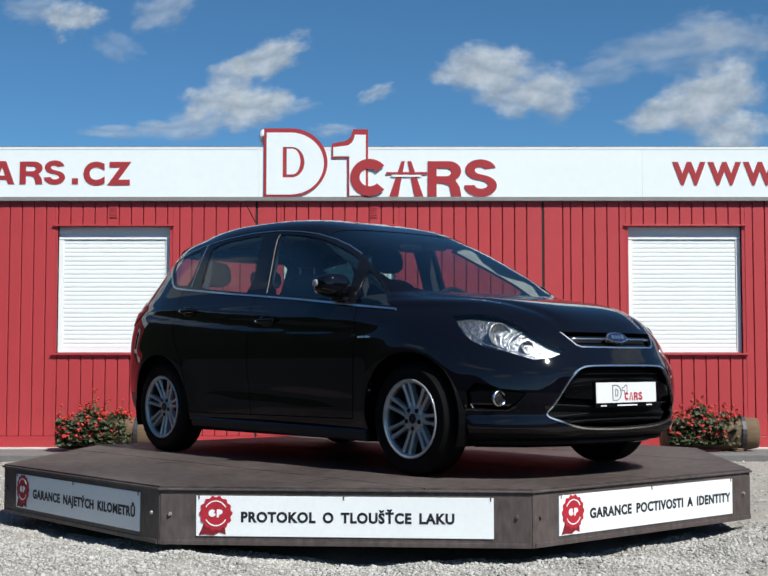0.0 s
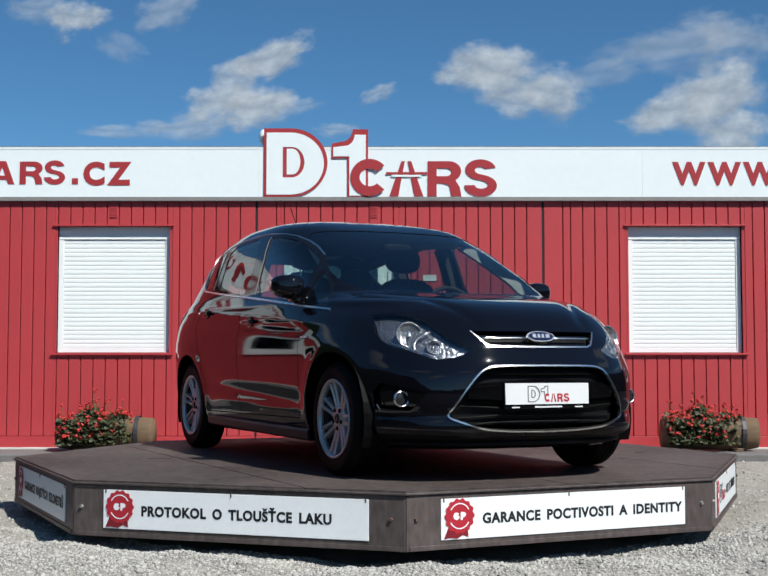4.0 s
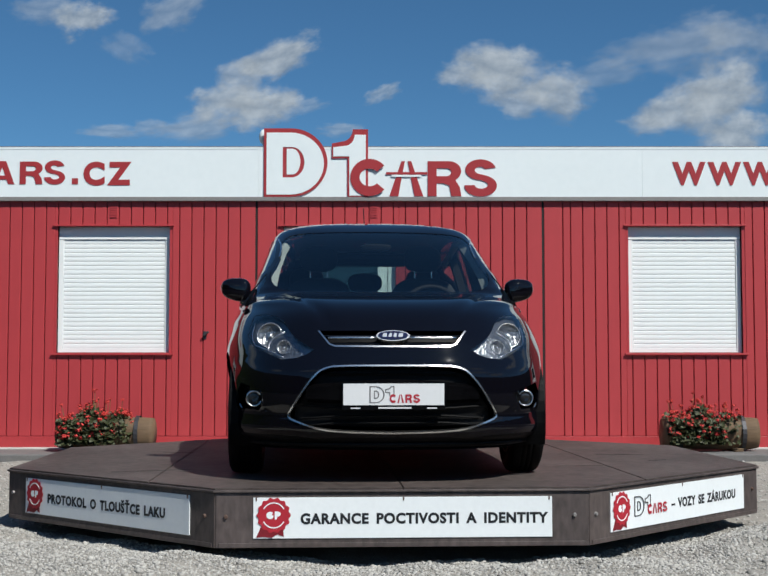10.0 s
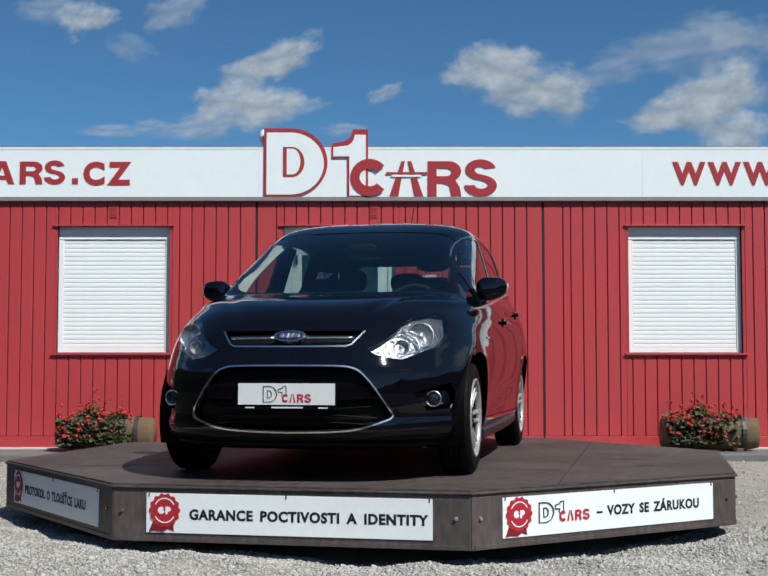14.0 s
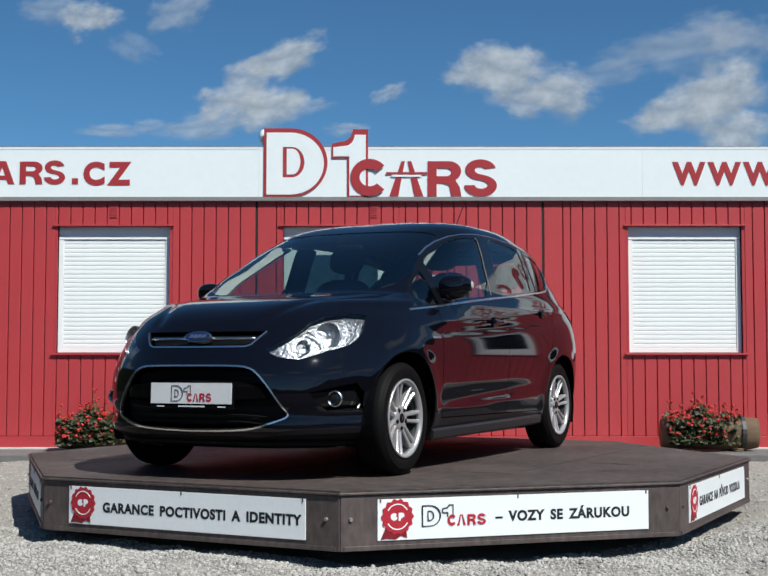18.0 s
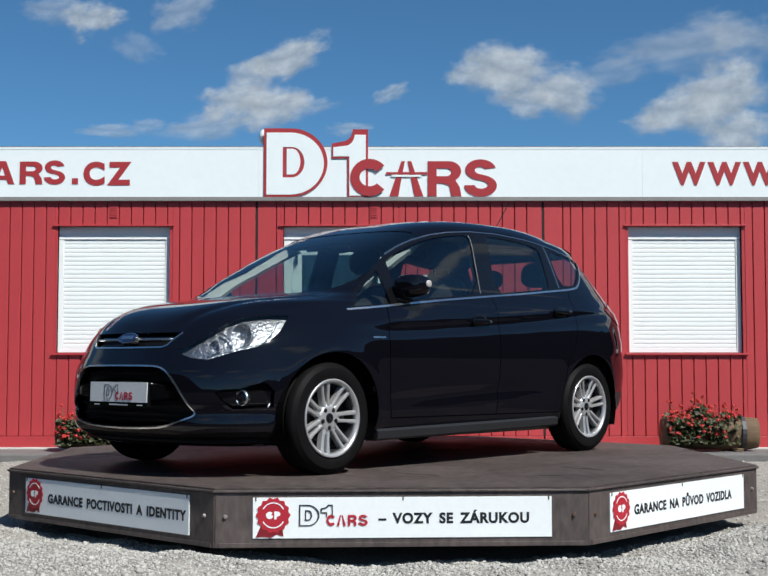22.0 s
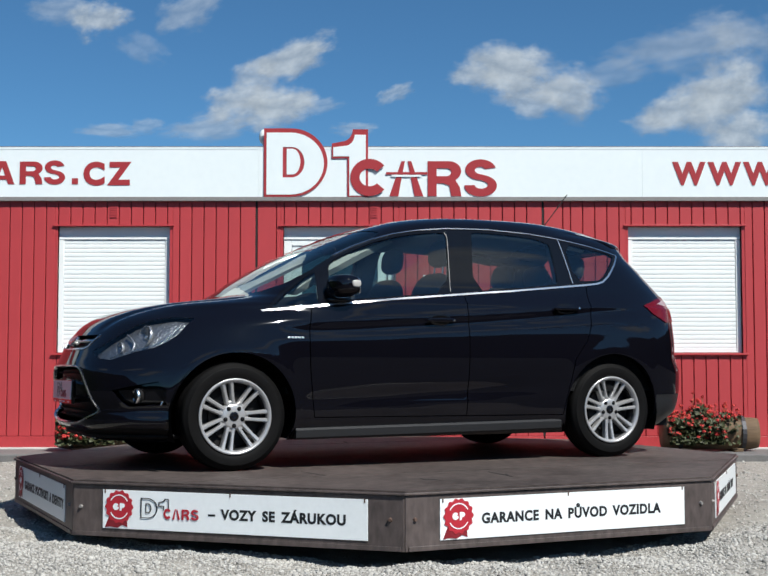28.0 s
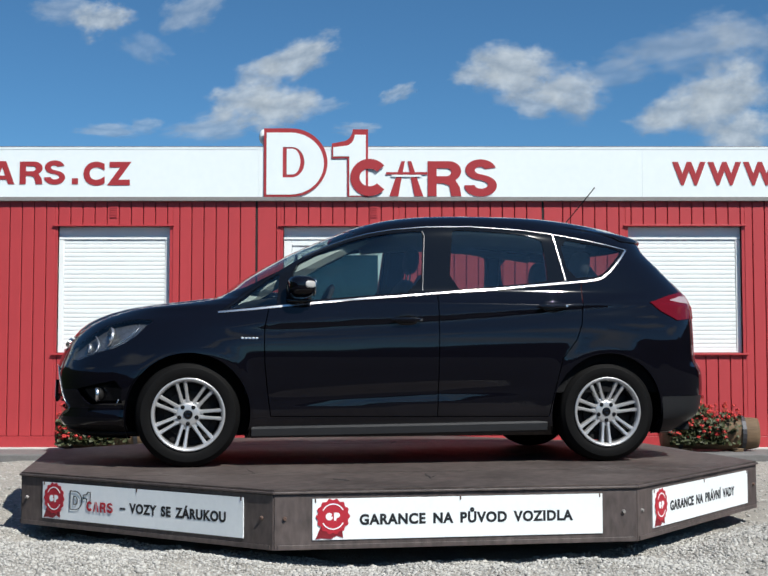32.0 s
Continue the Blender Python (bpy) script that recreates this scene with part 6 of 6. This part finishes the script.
def build_cabin():
    # tub, liners and floor: dark, hold the light out
    bm = bmesh.new()
    add_box(bm, -2.0, 1.78, -0.60, 0.60, 0.185, 0.42)
    add_box(bm, -0.92, 0.92, -0.80, 0.80, 0.188, 0.44)
    add_box(bm, 0.98, 1.80, -0.58, 0.58, 0.425, 0.76)
    add_box(bm, 0.90, 0.98, -0.80, 0.80, 0.44, 0.90)
    add_box(bm, -2.0, -1.05, -0.58, 0.58, 0.425, 0.68)
    part("floor_pan", bm, CABIN, car)
    for sx in (1, -1):
        for s in (1, -1):
            bm = bmesh.new()
            rows = []
            for i in range(25):
                a = math.pi * (-0.12 + 1.24 * i / 24)
                rows.append([bm.verts.new((sx * WHEEL_X + 0.382 * math.cos(a), s * yy, WHEEL_R + 0.382 * math.sin(a))) for yy in (0.60, 0.868)])
            for i in range(24):
                bm.faces.new([rows[i][0], rows[i][1], rows[i + 1][1], rows[i + 1][0]])
            bm.faces.new([r[0] for r in rows])
            bmesh.ops.solidify(bm, geom=list(bm.faces), thickness=-0.008)
            part("wheel_liner", bm, PLASTIC, car)
            build_wheel(sx * WHEEL_X, s)
    # dashboard and wheel
    bm = rounded_block((0.46, 1.40, 0.30), 3.6, 28, 14, pose(.80, 0, .90, 0, 6, 0), lambda v: Vector((v.x - 0.16 * (v.y / 0.7) ** 2, v.y, v.z)))
    part("dashboard", bm, CABIN, car, smooth=True)
    part("instrument_hood", rounded_block((0.22, 0.36, 0.09), 2.6, m=pose(.62, 0.36, 1.03)), CABIN, car, smooth=True)
    ring = [pose(.46, .36, .96, 0, -25, 0) @ Vector((0, 0.185 * math.cos(2 * math.pi * i / 36), 0.185 * math.sin(2 * math.pi * i / 36))) for i in range(36)]
    sw = part("steering_wheel", tube(ring, 0.016, 8, True), CABIN, car, smooth=True)
    part("hub", rounded_block((0.07, 0.16, 0.13), 2.6, m=pose(.475, .36, .955, 0, -25, 0)), CABIN, sw, smooth=True)
    part("spoke", rounded_block((0.03, 0.35, 0.04), 3, m=pose(.465, .36, .965, 0, -25, 0)), CABIN, sw, smooth=True)
    part("inner_mirror", rounded_block((0.035, 0.21, 0.055), 2.8, m=pose(.36, 0, 1.385)), RUBBER, car, smooth=True)
    for y in (-0.37, 0.37):
        build_seat("front_seat", 0.15, y, 0.52, 0.63, 0.185, .525)
    for y in (-0.46, 0.0, 0.46):
        build_seat("rear_seat", -0.86, y, 0.44, 0.55, 0.15 if y == 0 else 0.19, .52)
    # door cards and the load bay
    for s in (1, -1):
        bm = bmesh.new()
        pts = []
        for i in range(16):
            x = .92 - 2.62 * i / 15
            zt = .955 - 0.075 * x
            p, _ = surface(x, min(zt, 1.12), -0.055, "side")
            q, _ = surface(x, .62, -0.06, "side")
            pts.append([bm.verts.new((p.x, s * p.y, p.z)), bm.verts.new((q.x, s * q.y, .44))])
        for i in range(15):
            bm.faces.new([pts[i][0], pts[i][1], pts[i + 1][1], pts[i + 1][0]])
        bmesh.ops.solidify(bm, geom=list(bm.faces), thickness=0.02)
        part("door_card", bm, CABIN, car)
    # inner pillars and roof rails
    for s in (1, -1):
        for (xa, za), (xb, zb), w in (((-.215, .60), (-.255, 1.475), .075), ((-1.03, .80), (-1.005, 1.445), .055)):
            bm = bmesh.new()
            rows = []
            for i in range(9):
                u = i / 8
                x, z = xa + (xb - xa) * u, za + (zb - za) * u
                rows.append([bm.verts.new((q.x, s * q.y, q.z)) for q in (surface(x - w, z, -0.022, "side")[0], surface(x - w * 0.7, z, -0.075, "side")[0], surface(x + w * 0.7, z, -0.075, "side")[0], surface(x + w, z, -0.022, "side")[0])])
            for r0, r1 in zip(rows, rows[1:]):
                for k in range(4):
                    bm.faces.new([r0[k], r0[(k + 1) % 4], r1[(k + 1) % 4], r1[k]])
            bm.faces.new(rows[0])
            bm.faces.new(rows[-1][::-1])
            bmesh.ops.recalc_face_normals(bm, faces=bm.faces)
            part("inner_pillar", bm, CLOTH, car)
        line = [surface(x, z + 0.012, -0.055, "side")[0] for x, z in densify(DLO_TOP[1:7], 0.05, False)]
        part("roof_rail", tube([(q.x, s * q.y, q.z) for q in line], 0.026, 8), HEADLINER, car, "pale grey inner roof rail", smooth=True)
    part("parcel_shelf", box(-1.88, -1.32, -0.60, 0.60, 1.035, 1.055, 0.004), CABIN, car)
    # headliner under the roof
    bm = bmesh.new()
    rows = []
    for i in range(18):
        x = .22 - 1.60 * i / 17
        row = []
        for j in range(13):
            y = 0.55 * (j / 6 - 1)
            z = 1.545 - 0.05 * ((x + .6) / 0.9) ** 2 - 0.085 * (y / 0.6) ** 4
            row.append(bm.verts.new((x, y, z)))
        rows.append(row)
    for i in range(17):
        for j in range(12):
            bm.faces.new([rows[i][j], rows[i][j + 1], rows[i + 1][j + 1], rows[i + 1][j]])
    bmesh.ops.solidify(bm, geom=list(bm.faces), thickness=0.012)
    part("headliner", bm, HEADLINER, car, "pale grey headliner", smooth=True)


build_shell()
build_front()
build_cabin()

# ---- clouds: thin far veils that drift ----
def cloud_material():
    m = bpy.data.materials.new("cloud_veil")
    m.use_nodes = True
    nt = m.node_tree
    nt.nodes.remove(nt.nodes["Principled BSDF"])
    out = nt.nodes["Material Output"]
    tc = node(m, "ShaderNodeTexCoord")
    oi = node(m, "ShaderNodeObjectInfo")
    # each veil is a unit square in x and z
    nz = node(m, "ShaderNodeTexNoise", Scale=1.5, Detail=6.0, Roughness=0.55)
    nz.noise_dimensions = '4D'
    sc = node(m, "ShaderNodeMath")
    sc.operation = 'MULTIPLY'
    sc.inputs[1].default_value = 40.0
    join(m, oi, "Random", sc, 0)
    join(m, tc, "Object", nz, "Vector")
    join(m, sc, 0, nz, "W")
    ln = node(m, "ShaderNodeVectorMath")
    ln.operation = 'LENGTH'
    join(m, tc, "Object", ln, 0)
    # density = noise * 1.5 - radius
    ma = node(m, "ShaderNodeMath")
    ma.operation = 'MULTIPLY_ADD'
    ma.inputs[1].default_value = 1.7
    ma.inputs[2].default_value = -0.06
    join(m, nz, 0, ma, 0)
    sb = node(m, "ShaderNodeMath")
    sb.operation = 'SUBTRACT'
    join(m, ma, 0, sb, 0)
    m.node_tree.links.new(ln.outputs["Value"], sb.inputs[1])
    mr = node(m, "ShaderNodeMapRange", From_Min=-0.05, From_Max=0.50, To_Max=1.0)
    mr.interpolation_type = 'SMOOTHSTEP'
    join(m, sb, 0, mr, 0)
    al = node(m, "ShaderNodeMath")
    al.operation = 'MULTIPLY'
    join(m, mr, 0, al, 0)
    # thickness of the veil is set by the object's own colour alpha
    join(m, oi, "Alpha", al, 1)
    # sunlit tops and grey undersides are painted into the glow by height and noise
    n2 = node(m, "ShaderNodeTexNoise", Scale=2.0, Detail=4.0)
    join(m, tc, "Object", n2, "Vector")
    sp = node(m, "ShaderNodeSeparateXYZ")
    join(m, tc, "Object", sp, 0)
    lift = node(m, "ShaderNodeMath")
    lift.operation = 'MULTIPLY_ADD'
    lift.inputs[1].default_value = 0.22
    join(m, sp, "Z", lift, 0)
    join(m, n2, 0, lift, 2)
    rp = node(m, "ShaderNodeMix")
    rp.data_type = 'RGBA'
    rp.inputs[6].default_value = (0.25, 0.295, 0.35, 1)
    rp.inputs[7].default_value = (0.575, 0.608, 0.64, 1)
    mr2 = node(m, "ShaderNodeMapRange", From_Min=0.36, From_Max=0.80)
    join(m, lift, 0, mr2, 0)
    join(m, mr2, 0, rp, 0)
    em = node(m, "ShaderNodeEmission", Strength=1.0)
    m.node_tree.links.new(rp.outputs[2], em.inputs[0])
    tr = node(m, "ShaderNodeBsdfTransparent")
    mx = node(m, "ShaderNodeMixShader")
    join(m, al, 0, mx, 0)
    join(m, tr, 0, mx, 1)
    join(m, em, 0, mx, 2)
    join(m, mx, 0, out, 0)
    return m


CLOUD = cloud_material()
FAR = 1500.0
M_PER = FAR / 2571.3              # metres a unit of the veil list spans at that distance
clouds = []


def sky_place(u, v):
    """Far place in the direction (u to the right, v above the camera's axis)."""
    e = EYE @ Vector((u * M_PER, v * M_PER, -FAR))
    return e


def build_cloud(drift, veils, depth):
    u0, v0 = veils[0][0], veils[0][1]
    rot = EYE.to_quaternion().to_matrix().to_4x4()
    cl = thing("cloud", Matrix.Translation(sky_place(u0, v0)), "soft white fair-weather cloud drifting in the blue sky", "cloud", "clouds")
    me = mesh_from("puff", [(-1.5, 0, -1.5), (1.5, 0, -1.5), (1.5, 0, 1.5), (-1.5, 0, 1.5)], [(0, 1, 2, 3)])
    me.materials.append(CLOUD)
    for i, (u, v, ru, rv, tilt, dense) in enumerate(veils):
        ob = new("puff", me)
        ob.parent = cl
        ob.matrix_local = Matrix.Translation(((u - u0) * M_PER, depth + 3.0 * i, (v - v0) * M_PER)) @ pose(0, 0, 0, 0, -tilt, 0) @ Matrix.Diagonal((ru * M_PER, 1, rv * M_PER, 1))
        ob.color = (1, 1, 1, dense)
    clouds.append((cl, u0, v0, drift))


build_cloud((58, -2), [(-629, 553, 82, 56, 8, 0.75), (-549, 493, 70, 45, -20, 0.22), (-449, 568, 100, 55, 20, 0.4), (-724, 573, 100, 42, 0, 0.35)], 0)
build_cloud((60, 0), [(-238, 474, 118, 60, 22, 0.8), (-318, 436, 78, 50, 10, 0.6)], 12)
build_cloud((56, 0), [(-272, 374, 116, 66, 8, 0.85), (-350, 388, 96, 62, 12, 0.75), (-420, 336, 130, 44, 10, 0.5), (-172, 384, 66, 22, 10, 0.3)], 24)
build_cloud((-8, 3), [(-565, 330, 100, 24, 0, 0.4), (-492, 340, 52, 24, 0, 0.3)], 36)
build_cloud((46, 0), [(-19, 416, 52, 25, 25, 0.45)], 48)
build_cloud((46, 0), [(236, 462, 140, 92, -5, 0.85), (335, 425, 130, 76, -8, 0.75), (146, 463, 84, 46, 0, 0.65), (280, 398, 95, 44, 0, 0.6)], 60)
build_cloud((30, 0), [(620, 520, 200, 85, 10, 0.4), (455, 466, 120, 46, 10, 0.25), (760, 548, 130, 70, 0, 0.4)], 72)
build_cloud((16, 0), [(712, 428, 150, 104, 10, 0.85), (622, 392, 130, 78, 14, 0.8), (752, 345, 115, 82, 0, 0.8), (560, 362, 70, 34, 0, 0.4)], 84)
build_cloud((55, 3), [(-112, 353, 66, 22, 0, 0.38)], 96)


def build_reflection_cloud(az, el, w, h, dense, seed):
    """A glowing cloud added out of view for the car's reflections, its face turned to the yard."""
    rng = random.Random(seed)
    a, e = radians(az), radians(el)
    d = Vector((math.cos(a) * math.cos(e), math.sin(a) * math.cos(e), math.sin(e)))
    cl = thing("cloud", Matrix.Translation(d * FAR) @ Matrix.Rotation(a - math.pi / 2, 4, 'Z') @ Matrix.Rotation(e, 4, 'X'), "soft white glowing cloud added out of view for the reflections", "cloud", "clouds")
    me = mesh_from("puff", [(-1.5, 0, -1.5), (1.5, 0, -1.5), (1.5, 0, 1.5), (-1.5, 0, 1.5)], [(0, 1, 2, 3)])
    me.materials.append(CLOUD)
    for i in range(3):
        ob = new("puff", me)
        ob.parent = cl
        ob.matrix_local = Matrix.Translation((rng.uniform(-0.8, 0.8) * w * M_PER, 4.0 * i, rng.uniform(-0.4, 0.4) * h * M_PER)) @ Matrix.Diagonal((w * M_PER * rng.uniform(0.7, 1.1), 1, h * M_PER * rng.uniform(0.7, 1.1), 1))
        ob.color = (1, 1, 1, dense * rng.uniform(0.7, 1.0))


# unseen clouds round the sky that brighten the paint and glass
for _k, (_az, _el, _w, _h, _dn) in enumerate(((-12, 16, 420, 150, .8), (-38, 21, 520, 190, .85), (-28, 33, 430, 150, .7), (-62, 14, 460, 120, .75), (-80, 27, 500, 170, .7), (-104, 17, 480, 150, .8), (-128, 28, 460, 170, .7), (-150, 15, 500, 150, .8), (-172, 25, 420, 160, .7), (12, 26, 420, 150, .7), (32, 15, 420, 130, .7), (150, 20, 420, 150, .7), (-6, 7, 520, 90, .75), (-24, 8, 560, 100, .8), (-48, 8, 560, 95, .8), (-70, 7, 520, 90, .75))):
    build_reflection_cloud(_az, _el, _w, _h, _dn, _k)


# ---- what moves ----
def motions():
    ticks = [float(k) for k in range(33)]
    walk(turntable, [(t, Matrix.Rotation(spin(t), 4, 'Z')) for t in ticks])
    walk(car, [(t, Matrix.Rotation(spin(t), 4, 'Z') @ CAR_ON_DECK) for t in ticks])
    for cl, u0, v0, (du, dv) in clouds:
        walk(cl, [(t, Matrix.Translation(sky_place(u0 + du * t / 32, v0 + dv * t / 32))) for t in (0.0, 8.0, 16.0, 24.0, 32.0)])


motions()
